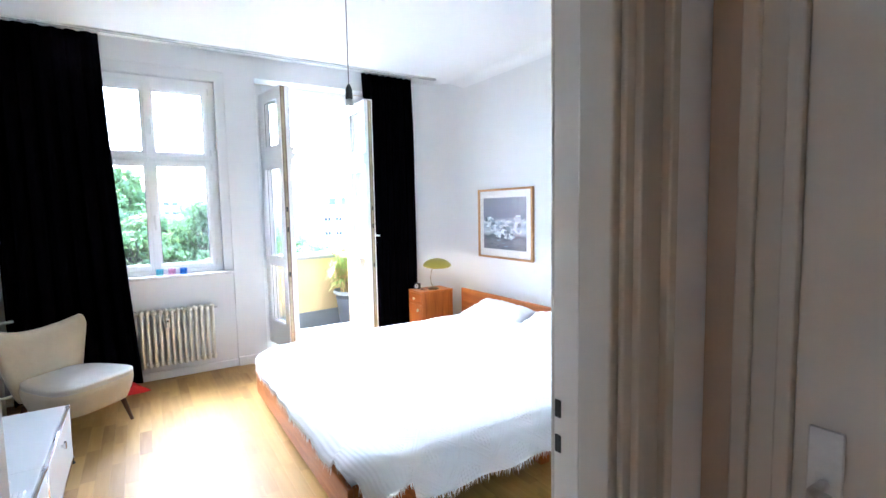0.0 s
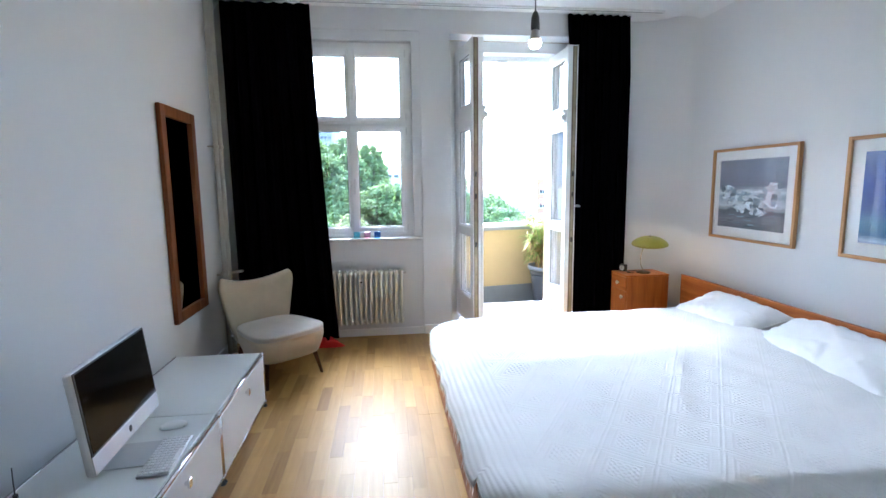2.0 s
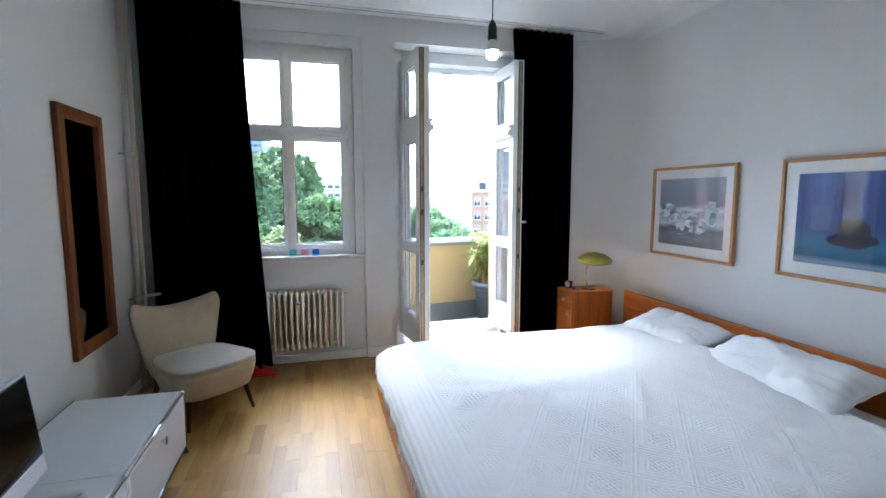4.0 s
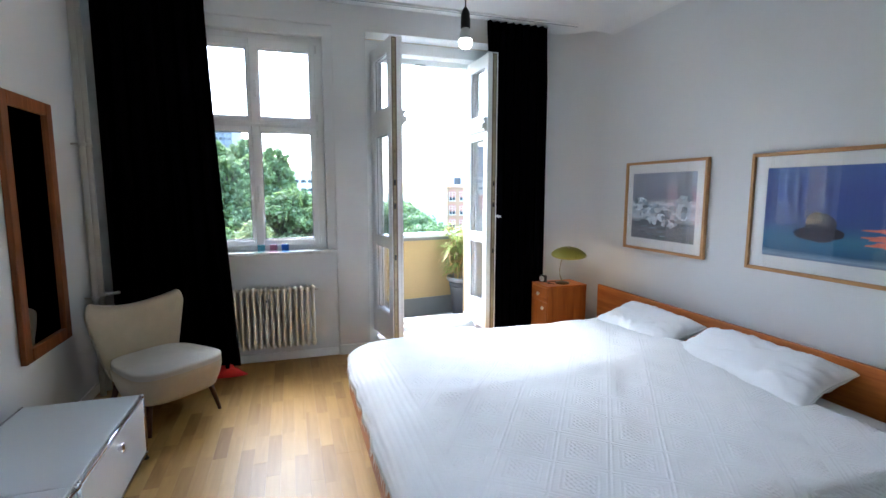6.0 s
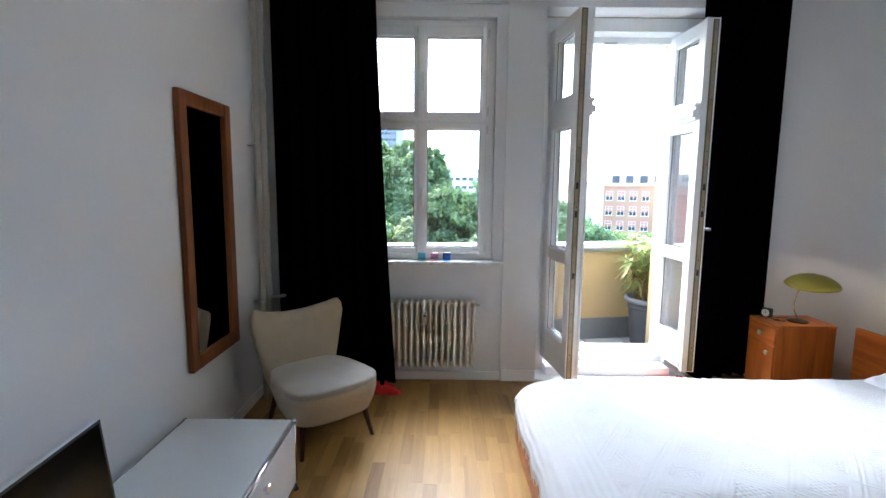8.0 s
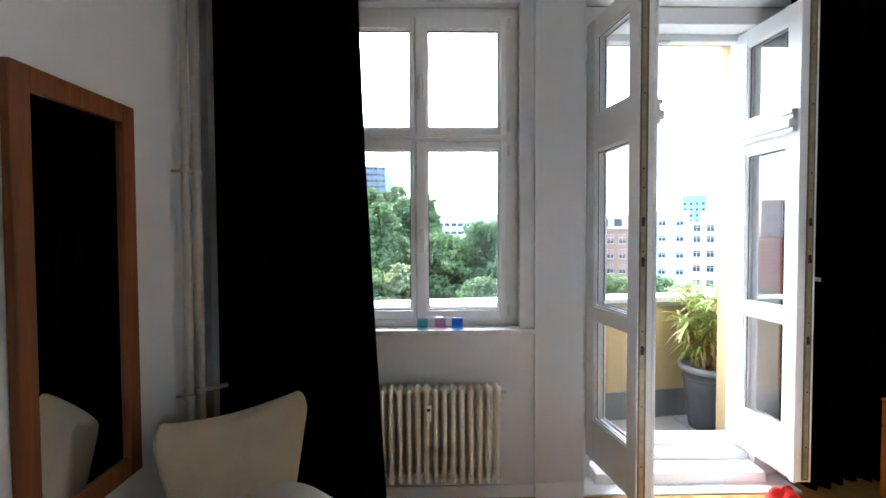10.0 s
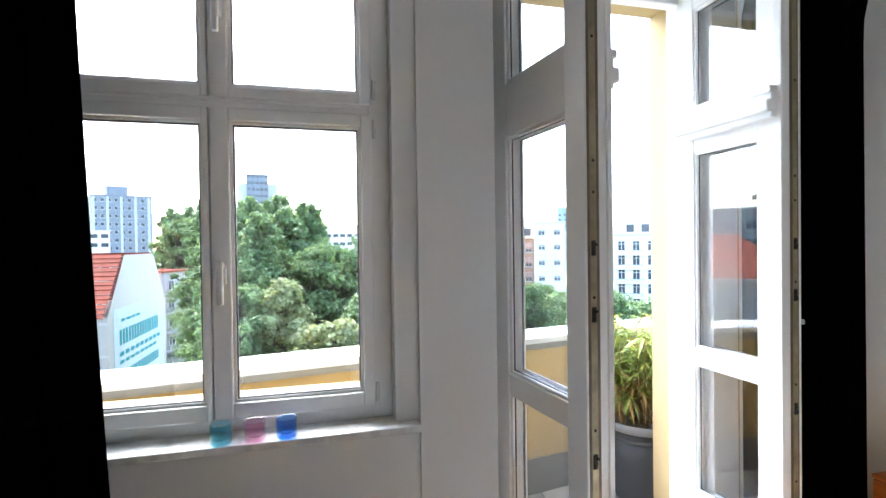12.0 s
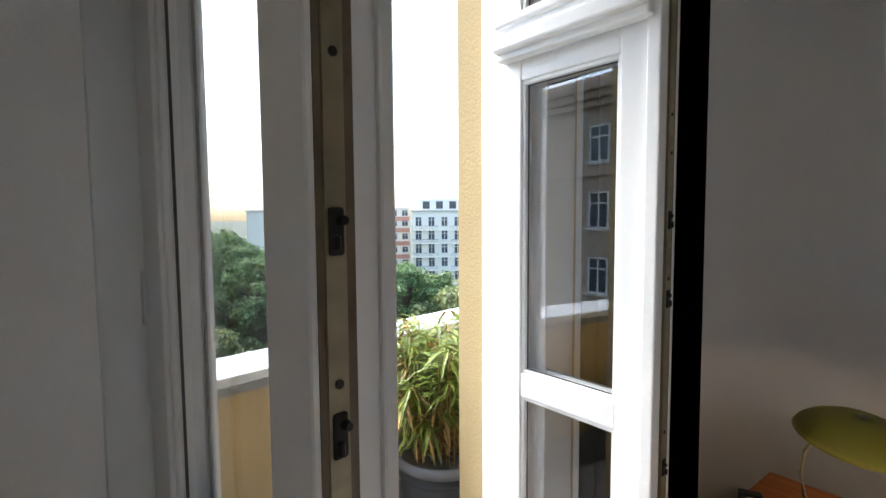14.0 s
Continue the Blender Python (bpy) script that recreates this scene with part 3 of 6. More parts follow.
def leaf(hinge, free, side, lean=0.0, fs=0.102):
    """A door leaf of three lights between two points of the plan. side: where its thickness lies."""
    h, f = Vector((*hinge, 0)), Vector((*free, 0))
    L = (f - h).length
    ux = (f - h) / L
    uy = Vector((-ux.y, ux.x, 0)) * side
    m = Matrix(((ux.x, uy.x, 0, h.x), (ux.y, uy.y, 0, h.y), (0, 0, 1, 0), (0, 0, 0, 1)))
    T, z0, z1, st = 0.078, 0.145, 2.638, 0.092
    lights = ((0.385, 0.962), (1.035, 1.908), (2.105, 2.545))

    def at(bm):
        bmesh.ops.transform(bm, matrix=m, verts=bm.verts[:])
        return bm
    bm = bmesh.new()
    box(bm, 0, st, 0, T, z0, z1, bevel=0.004)
    box(bm, L - fs, L, 0, T, z0, z1, bevel=0.004)
    zs = [z0] + [z for l in lights for z in l] + [z1]
    for a, b in zip(zs[0::2], zs[1::2]):
        box(bm, st, L - fs, 0.002, T - 0.002, a, b, bevel=0.004)
    for a, b in lights:
        for q in (0.008, T - 0.018):
            box(bm, st - 0.004, st + 0.012, q, q + 0.010, a, b, bevel=0.003, seg=1)
            box(bm, L - fs - 0.012, L - fs + 0.004, q, q + 0.010, a, b, bevel=0.003, seg=1)
            box(bm, st, L - fs, q, q + 0.010, a - 0.004, a + 0.012, bevel=0.003, seg=1)
            box(bm, st, L - fs, q, q + 0.010, b - 0.012, b + 0.004, bevel=0.003, seg=1)
    # lapping strip along the meeting edge
    box(bm, L - 0.028, L + 0.006, T - 0.004, T + 0.016, z0, z1, bevel=0.004)
    lf = part("door_leaf", at(bm), LACQUER, dd)
    for a, b in lights:
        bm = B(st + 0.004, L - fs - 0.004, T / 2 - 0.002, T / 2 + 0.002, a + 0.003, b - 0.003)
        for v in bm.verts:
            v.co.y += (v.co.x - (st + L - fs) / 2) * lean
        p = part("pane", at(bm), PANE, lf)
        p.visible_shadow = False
    # outside cornice across the upper rail
    bm = bmesh.new()
    box(bm, 0.03, L - 0.012, T, T + 0.040, 1.965, 2.065, bevel=0.005)
    box(bm, 0.03, L - 0.010, T, T + 0.062, 1.985, 2.032, bevel=0.008)
    box(bm, 0.03, L - 0.008, T, T + 0.052, 2.055, 2.082, bevel=0.007)
    part("cornice", at(bm), LACQUER, lf)
    part("edge_face", at(B(L - 0.002, L + 0.0012, 0.006, 0.047, z0 + 0.01, z1 - 0.01)), EDGE_PAINT, lf, "worn brown painted edge")
    bm = B(L - 0.03, L + 0.0035, -0.004, 0.005, z0, z1, bevel=0.002, seg=1)
    part("edge_bead", at(bm), LACQUER, lf)
    bm = bmesh.new()
    for a, b in lights:
        for q in (0.0185, T - 0.0225):
            box(bm, st + 0.012, st + 0.015, q, q + 0.004, a + 0.012, b - 0.012)
            box(bm, L - fs - 0.015, L - fs - 0.012, q, q + 0.004, a + 0.012, b - 0.012)
            box(bm, st + 0.015, L - fs - 0.015, q, q + 0.004, a + 0.012, a + 0.015)
            box(bm, st + 0.015, L - fs - 0.015, q, q + 0.004, b - 0.015, b - 0.012)
    part("glazing_seal", at(bm), GASKET, lf)
    part("lock_strip", at(B(L - 0.001, L + 0.003, 0.014, 0.036, z0 + 0.02, z1 - 0.02)), BRASS, lf, "tarnished metal lock strip")
    for z in (0.33, 0.62, 0.98, 1.36, 1.66, 1.75, 2.10, 2.40):
        part("screw", at(rod(bmesh.new(), (L + 0.002, 0.025, z), (L + 0.0045, 0.025, z), 0.0045, seg=10)), DARK_IRON, lf)
    for z in (0.89, 1.311, 1.501):
        bm = B(L + 0.001, L + 0.006, 0.017, 0.033, z - 0.022, z + 0.022, bevel=0.003)
        rod(bm, (L + 0.005, 0.029, z + 0.010), (L + 0.013, 0.029, z + 0.010), 0.006, 0.004, 12)
        box(bm, L + 0.005, L + 0.012, 0.019, 0.026, z - 0.018, z - 0.003, bevel=0.002, seg=1)
        part("latch", at(bm), DARK_IRON, lf, "dark iron latch")
    part("weather_rail", at(B(0.02, L - 0.02, T, T + 0.028, z0 + 0.03, z0 + 0.07, bevel=0.008)), LACQUER, lf)
    for z in (0.35, 1.38, 2.4):
        part("hinge", at(rod(bmesh.new(), (-0.006, 0.004, z - 0.045), (-0.006, 0.004, z + 0.045), 0.009)), LACQUER, lf)
    return lf


# thickness lies towards the middle of the opening
leaf((2.077, 5.300), (2.150, 4.764), 1, 0.0, 0.092)
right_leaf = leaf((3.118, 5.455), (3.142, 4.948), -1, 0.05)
bm = rod(bmesh.new(), (3.150, 5.0, 1.20), (3.205, 4.995, 1.20), 0.008)
box(bm, 3.198, 3.214, 4.985, 5.09, 1.19, 1.21, bevel=0.004)
part("door_handle", bm, STEEL, right_leaf)

# ---- balcony ----
bal = thing("balcony", (2.5, 5.95, 0), "narrow balcony with a yellow stucco parapet and pale coping", "balcony", kind="structure")
TILT = Matrix.Translation((1.55, 6.10, 0)) @ Matrix.Rotation(radians(8.8), 4, "Z")


def tilted(bm):
    bmesh.ops.transform(bm, matrix=TILT, verts=bm.verts[:])
    return bm


part("parapet", tilted(B(-3.2, 4.9, 0.0, 0.20, -1.0, 0.878)), YELLOW, bal)
part("side_wall", B(-1.76, -1.6, 5.75, 5.80, -1.0, 0.862), YELLOW, bal)
part("side_wall", B(6.2, 6.36, 5.75, 6.85, -1.0, 0.862), YELLOW, bal)
for i in range(4):
    x = -3.3 + i * 2.04
    part("coping", tilted(B(x, x + 2.036, -0.038, 0.24, 0.878, 0.935, bevel=0.006)), COPING, bal)
part("gutter_lip", tilted(B(-3.2, 4.8, -0.042, -0.038, 0.866, 0.90)), ZINC, bal)
part("flashing", tilted(B(-3.2, 4.8, -0.012, -0.002, -0.05, 0.185, bevel=0.002, seg=1)), ZINC, bal, "grey sheet upstand")
part("slab_bed", B(-1.6, 6.2, 5.75, 6.85, -0.25, -0.062), ZINC, bal)
slab = mesh_of("paving_slab", B(-0.193, 0.193, -0.166, 0.166, 0.0, 0.028, bevel=0.004, seg=1), SLAB)
for i in range(20):
    for j in range(3):
        o = new("paving_slab", slab)
        o.parent = bal
        o.matrix_parent_inverse = world_of(bal).inverted()
        o.matrix_basis = pose(-1.4 + 0.392 * i, 5.80 + 0.338 * j, -0.062 + 0.002 * random.random(), random.uniform(-0.3, 0.3), random.uniform(-0.3, 0.3), random.uniform(-0.4, 0.4))

# ---- curtains, pipes, radiator ----
def curtain(top, bottom, folds, seed, label, early=1.0, deep=0.016):
    """A curtain whose upper and lower edges follow two lines of the plan."""
    c = thing("curtain", (*top[0], 0.03), label, "curtain", "black curtains at the windows")
    rs = random.Random(seed)
    ph = [rs.uniform(-0.5, 0.5) for _ in range(folds + 2)]

    def along(line, u):
        ls = [(Vector(q) - Vector(p)).length for p, q in zip(line, line[1:])]
        d = u * sum(ls)
        for (p, q), l in zip(zip(line, line[1:]), ls):
            if d <= l + 1e-6:
                return Vector(p).lerp(Vector(q), d / l), (Vector(q) - Vector(p)).normalized()
            d -= l

    def f(u, v):
        (p, d), (q, _) = along(top, u), along(bottom, u)
        r = p.lerp(q, min(1.0, v / early) ** 1.3)
        w = math.sin(2 * math.pi * folds * u + ph[int(u * folds)] * v) + 0.3 * math.sin(2 * math.pi * folds * 2.3 * u + seed)
        r += Vector((d.y, -d.x)) * (deep + 0.010 * v) * w
        return (r.x, r.y, 2.915 - (2.915 - 0.055) * v - 0.012 * math.sin(9 * u + seed) * v)
    ob = part("cloth", grid(bmesh.new(), folds * 12, 26, f), BLACK_CLOTH, c, smooth=True)
    so = ob.modifiers.new("cloth_thickness", "SOLIDIFY")
    so.thickness = 0.006
    for i in range(folds + 1):
        g, _ = along(top, min(1, (i + 0.25) / folds))
        part("curtain_glider", B(g.x - 0.006, g.x + 0.006, g.y - 0.006, g.y + 0.006, 2.912, 2.934, bevel=0.002, seg=1), WHITE_PLASTIC, c)
    return c


def hem(parent, x0, x1, y, seed):
    """Red lining that lies in a heap on the floor."""
    def f(u, v):
        a = 2 * math.pi * u
        r = v
        bump = 0.75 + 0.25 * math.sin(3 * a + seed) * math.sin(5 * v + seed)
        x = (x0 + x1) / 2 + (x1 - x0) / 2 * r * math.cos(a) * bump
        yy = y + 0.075 * r * math.sin(a) * bump
        return (x, yy, max(0.001, 0.085 * (1 - v ** 2) * bump + 0.012 * math.sin(7 * a + 3 * v) * (1 - v)))
    return part("lining", grid(bmesh.new(), 28, 8, f, closed_u=True), RED_CLOTH, parent, "red lining heaped on the floor", smooth=True)


# left end turned back to the wall, added to block light from the window
cl = curtain([(0.10, 5.07), (0.10, 4.955), (0.81, 4.955)], [(0.12, 5.07), (0.13, 4.885), (0.95, 4.885)], 8, 1, "heavy black cotton curtain drawn aside beside the window")
hem(cl, 0.60, 1.07, 4.87, 1.0)
# lower left end led into the niche, added to keep the leaf's panes dark behind
cr = curtain([(3.07, 5.01), (3.655, 5.01)], [(3.206, 5.25), (3.212, 5.12), (3.25, 5.08), (3.755, 5.16)], 8, 5, "heavy black cotton curtain hanging beside the balcony door", 0.16, 0.02)
hem(cr, 2.93, 3.22, 5.03, 2.2)
rail = thing("curtain_rail", (2.0, 4.955, 2.92), "slim white curtain track fixed to the ceiling", "curtain rail")
bm = B(0.02, 3.95, 4.940, 5.025, 2.931, 2.949, bevel=0.003, seg=1)
part("track", bm, WHITE_PLASTIC, rail)
part("slot", B(0.03, 3.94, 4.951, 4.959, 2.9295, 2.9315), ZINC, rail)

pipes = thing("heating_pipes", (0.06, 4.82, 0), "pair of cream painted heating pipes rising in the corner", "heating pipe")
for y, r in ((4.735, 0.019), (4.835, 0.024)):
    part("riser", rod(bmesh.new(), (0.062, y, 0.0), (0.062, y, HIGH), r, seg=18), OLD_LACQUER, pipes, smooth=True)
for z in (0.70, 1.74):
    for y, r in ((4.735, 0.019), (4.835, 0.024)):
        bm = lathe(bmesh.new(), [(r + 0.001, -0.012), (r + 0.006, -0.010), (r + 0.006, 0.010), (r + 0.001, 0.012)], (0.062, y, z), 18)
        rod(bm, (0.0, y, z), (0.05, y, z), 0.006, seg=8)
        part("pipe_clamp", bm, OLD_LACQUER, pipes)
bm = tube(bmesh.new(), [(0.062, 4.735, 0.17), (0.10, 4.735, 0.17), (0.16, 4.80, 0.17), (0.30, 5.04, 0.17), (0.74, 5.04, 0.17)], 0.012)
part("branch", bm, OLD_LACQUER, pipes, smooth=True)
bm = tube(bmesh.new(), [(0.062, 4.835, 0.70), (0.10, 4.85, 0.70), (0.20, 5.02, 0.69), (0.60, 5.03, 0.64), (0.74, 5.03, 0.62)], 0.012)
part("branch", bm, OLD_LACQUER, pipes, smooth=True)

rad = thing("radiator", (1.13, 5.0, 0.12), "cream enamelled column radiator under the window sill", "radiator")
bm = bmesh.new()
for y in (4.965, 5.045):
    tube(bm, [(0, y, 0.160), (0, y, 0.20), (0, y, 0.60), (0, y, 0.632)], 0.0132, 14)
for z in (0.165, 0.622):
    box(bm, -0.0145, 0.0145, 4.950, 5.060, z - 0.022, z + 0.022, bevel=0.013, seg=3)
    rod(bm, (-0.0232, 5.005, z), (0.0232, 5.005, z), 0.019, seg=16)
col = mesh_of("column", bm, RADIATOR, True)
inv = world_of(rad).inverted()
for i in range(17):
    o = new("column", col)
    o.parent, o.matrix_parent_inverse = rad, inv
    o.matrix_basis = pose(0.778 + 0.0462 * i, 0.022, 0)
part("vent_plug", rod(bmesh.new(), (1.535, 5.0, 0.622), (1.562, 5.0, 0.622), 0.009), STEEL, rad)
bm = B(1.145, 1.172, 4.925, 4.95, 0.49, 0.575, bevel=0.006)
meter = part("heat_meter", bm, WHITE_PLASTIC, rad, "small white heat cost meter")
part("display", B(1.150, 1.167, 4.9235, 4.926, 0.548, 0.562, bevel=0.001, seg=1), BLACK_PLASTIC, meter)
for x in (0.86, 1.42):
    part("bracket", B(x, x + 0.02, 5.05, 5.136, 0.25, 0.27), RADIATOR, rad)

# ---- chair ----
chair = thing("cocktail_chair", (0.56, 4.31, 0), "cream upholstered cocktail chair with dark splayed legs", "chair")
chair.matrix_basis = pose(0.545, 4.295, 0, 0, 0, 221.3)
CM = world_of(chair)


def placed(bm, m=CM):
    bmesh.ops.transform(bm, matrix=m, verts=bm.verts[:])
    return bm


def pad(rx, y0, y1, z0, z1, n=4.0, dome=0.03, seg=40, rings=10, taper=0.9, low=0.86):
    """A rounded cushion body on a soft-cornered outline."""
    bm = bmesh.new()

    def f(u, v):
        a = 2 * math.pi * u
        c, s = math.cos(a), math.sin(a)
        k = (abs(c) ** n + abs(s) ** n) ** (-1 / n)
        if v < 0.5:
            w, z = low + (1 - low) * math.sin(math.pi * v), z0 + (z1 - z0) * 0.75 * (v / 0.5)
        else:
            q = (v - 0.5) / 0.5
            w, z = math.cos(q * math.pi / 2), z1 - (z1 - z0) * 0.25 * (1 - math.sin(q * math.pi / 2)) + dome * math.sin(q * math.pi / 2) ** 2
        yy = k * s
        wide = 1 + (1 - taper) * yy
        return (rx * w * k * c * wide, (y0 + y1) / 2 + (y1 - y0) / 2 * w * yy, z)
    grid(bm, seg, rings, f, closed_u=True)
    bmesh.ops.remove_doubles(bm, verts=bm.verts[:], dist=0.0005)
    bmesh.ops.holes_fill(bm, edges=[e for e in bm.edges if e.is_boundary], sides=0)
    return bm


part("seat_base", placed(pad(0.268, -0.25, 0.315, 0.185, 0.400, 3.6, -0.03)), UPHOLSTERY, chair, smooth=True)
part("seat", placed(pad(0.2665, -0.235, 0.3135, 0.338, 0.398, 3.6, 0.012, low=0.985)), SEAT_CLOTH, chair, "pale ribbed seat pad", smooth=True)


def back(u, v):
    """Curved backrest with raised shoulders: u runs round its outline, v up."""
    a = 2 * math.pi * u
    c, s = math.cos(a), math.sin(a)
    k = (abs(c) ** 3.2 + abs(s) ** 3.2) ** (-1 / 3.2)
    wide = 0.20 + 0.105 * min(1.0, v * 1.3) ** 0.8
    x = wide * k * c
    q = x / 0.305
    lift = 0.062 * q * q
    if v > 0.7:
        x *= 1 - 0.13 * ((v - 0.7) / 0.3) ** 2.2
    top = 0.655 + lift
    zz = 0.24 + (top - 0.24) * min(1.0, v / 0.86)
    thick = 0.048
    if v > 0.86:
        t = (v - 0.86) / 0.14
        thick *= math.cos(t * math.pi / 2)
        zz = top + 0.03 * math.sin(t * math.pi / 2)
    y = -0.215 - 0.13 * v + 0.085 * q * q * v + thick * k * s
    return (x, y, zz)


bm = grid(bmesh.new(), 48, 22, back, closed_u=True)
bmesh.ops.remove_doubles(bm, verts=bm.verts[:], dist=0.0005)
bmesh.ops.holes_fill(bm, edges=[e for e in bm.edges if e.is_boundary], sides=0)
part("backrest", placed(bm), UPHOLSTERY, chair, smooth=True)
for sx, sy in ((-1, 1), (1, 1), (-1, -1), (1, -1)):
    bm = rod(bmesh.new(), (sx * 0.185, sy * 0.185, 0.22), (sx * 0.225, sy * 0.24, 0.0), 0.019, 0.011, 16)
    part("leg", placed(bm), WALNUT_LEG, chair, smooth=True)

# ---- cabinets along the west wall ----
CY = [3.727, 2.895, 2.063, 1.231]
CX0, CX1, CZ0, CZ1 = 0.05, 0.575, 0.035, 0.352
for i in range(3):
    y1, y0 = CY[i], CY[i + 1]
    gap = 0.0025 if i < 2 else 0
    cab = thing("low_cabinet", (0.3, (y0 + y1) / 2, 0), "low white steel cabinet with chrome tube frame and drop-down door", "cabinet", "row of low cabinets")
    y0 += gap
    part("body", B(CX0 + 0.004, CX1 - 0.02, y0 + 0.006, y1 - 0.006, CZ0 + 0.004, CZ1 - 0.006, bevel=0.002, seg=1), PANEL, cab)
    part("top_panel", B(CX0 + 0.010, CX1 - 0.0105, y0 + 0.0005, y1 - 0.002, CZ1 + 0.001, CZ1 + 0.0108, bevel=0.002), PANEL, cab)
    part("side_panel", B(CX0 + 0.012, CX1 - 0.012, y1 - 0.008, y1 + 0.004, CZ0 + 0.012, CZ1 - 0.012, bevel=0.002, seg=1), PANEL, cab)
    door = part("door", B(CX1 - 0.018, CX1 + 0.008, y0 + 0.014, y1 - 0.014, CZ0 + 0.014, CZ1 - 0.014, bevel=0.004), PANEL, cab)
    ym = (y0 + y1) / 2
    bm = rod(bmesh.new(), (CX1 + 0.006, ym, 0.278), (CX1 + 0.024, ym, 0.278), 0.008)
    box(bm, CX1 + 0.020, CX1 + 0.032, ym - 0.013, ym + 0.013, 0.262, 0.298, bevel=0.003)
    part("knob", bm, CHROME, door, "chrome knob")
    for x in (CX0, CX1):
        for z in (CZ0, CZ1):
            part("tube", rod(bmesh.new(), (x, y0 + 0.012, z), (x, y1 - 0.012, z), 0.0095, seg=16), CHROME, cab, smooth=True)
    for y in (y0 + 0.012, y1 - 0.002):
        for z in (CZ0, CZ1):
            part("tube", rod(bmesh.new(), (CX0, y, z), (CX1, y, z), 0.0095, seg=16), CHROME, cab, smooth=True)
        for x in (CX0, CX1):
            part("tube", rod(bmesh.new(), (x, y, CZ0), (x, y, CZ1), 0.0095, seg=16), CHROME, cab, smooth=True)
            for z in (CZ0, CZ1):
                bm = bmesh.new()
                bmesh.ops.create_icosphere(bm, subdivisions=3, radius=0.0135, matrix=Matrix.Translation((x, y, z)))
                part("ball_joint", bm, CHROME, cab, smooth=True)
            bm = lathe(bmesh.new(), [(0.014, 0.0), (0.016, 0.004), (0.010, 0.012), (0.006, 0.03)], (x, y, 0.0), 16)
            part("foot", bm, BLACK_PLASTIC, cab)

# ---- computer ----
TOP = CZ1 + 0.0108
IM = Matrix.Translation((0.365, 2.565, 0)) @ Matrix.Rotation(radians(3.8), 4, "Z")
mac = thing("desktop_computer", (0.365, 2.57, TOP), "all-in-one computer with black screen on an aluminium stand", "computer")
TM = IM @ Matrix.Translation((0, 0, 0.445)) @ Matrix.Rotation(radians(-6), 4, "Y")
bm = B(-0.032, 0.0, -0.278, 0.278, 0.0, 0.372, bevel=0.012, seg=3)
part("housing", placed(bm, TM), ALU, mac)
part("screen", placed(B(-0.002, 0.0025, -0.266, 0.266, 0.075, 0.362, bevel=0.002, seg=1), TM), SCREEN, mac, "switched-off glossy screen")
part("bezel", placed(B(-0.002, 0.0015, -0.274, 0.274, 0.068, 0.368, bevel=0.001, seg=1), TM), BLACK_PLASTIC, mac)
bm = B(-0.002, 0.002, -0.275, 0.275, 0.003, 0.066, bevel=0.001, seg=1)
part("chin", placed(bm, TM), ALU, mac, "pale aluminium lower band")
bm = bmesh.new()
bmesh.ops.create_uvsphere(bm, u_segments=14, v_segments=8, radius=0.014, matrix=Matrix.Translation((0.002, 0, 0.034)) @ Matrix.Diagonal((0.15, 0.9, 1, 1)))
part("emblem", placed(bm, TM), BLACK_PLASTIC, mac, smooth=True)
bm = B(-0.10, 0.10, -0.095, 0.095, TOP, TOP + 0.006, bevel=0.003)
part("stand_foot", placed(bm, IM), ALU, mac)


def neck(u, v):
    return (-0.095 + 0.055 * v * v, (u - 0.5) * 0.19, TOP + 0.004 + 0.19 * v)


ob = part("stand_neck", placed(grid(bmesh.new(), 2, 10, neck), IM), ALU, mac, smooth=True)
so = ob.modifiers.new("plate", "SOLIDIFY")
so.thickness = 0.008
KM = Matrix.Translation((0.497, 2.540, TOP)) @ Matrix.Rotation(radians(4), 4, "Z")
kb = thing("keyboard", (0.497, 2.540, TOP), "slim aluminium keyboard with white keys on the cabinet", "keyboard")
part("tray", placed(B(-0.057, 0.057, -0.142, 0.142, 0.001, 0.010, bevel=0.003), KM), ALU, kb)
key = mesh_of("key", B(-0.0078, 0.0078, -0.0078, 0.0078, 0.0, 0.004, bevel=0.0015, seg=1), KEY)
bar = mesh_of("space_bar", B(-0.0078, 0.0078, -0.045, 0.045, 0.0, 0.004, bevel=0.0015, seg=1), KEY)
kinv = world_of(kb).inverted()
for r in range(6):
    for k in range(14):
        if r == 5 and 4 <= k <= 8:
            continue
        o = new("key", key)
        o.parent, o.matrix_parent_inverse = kb, kinv
        o.matrix_basis = KM @ pose(-0.045 + 0.0182 * r, -0.127 + 0.0195 * k, 0.0095)
o = new("key", bar)
o.parent, o.matrix_parent_inverse = kb, kinv
o.matrix_basis = KM @ pose(-0.045 + 0.0182 * 5, -0.012, 0.0095)
mouse = thing("computer_mouse", (0.425, 2.785, TOP), "flat white computer mouse lying on the cabinet", "mouse")
bm = bmesh.new()
bmesh.ops.create_uvsphere(bm, u_segments=24, v_segments=12, radius=1.0)
for v in bm.verts:
    v.co.z = max(v.co.z, -0.25)
MM = Matrix.Translation((0.425, 2.785, TOP + 0.006)) @ Matrix.Rotation(radians(18), 4, "Z")
part("shell", placed(bm, MM @ Matrix.Diagonal((0.056, 0.029, 0.022, 1))), KEY, mouse, smooth=True)
part("base", placed(B(-0.048, 0.048, -0.022, 0.022, -0.006, 0.002, bevel=0.004), MM), ALU, mouse)
router = thing("small_antenna", (0.10, 2.36, TOP), "thin dark cable standing up behind the computer", "cable")
part("wire", tube(bmesh.new(), [(0.09, 2.34, TOP), (0.085, 2.345, TOP + 0.05), (0.075, 2.36, TOP + 0.10)], 0.002, 6), BLACK_PLASTIC, router)
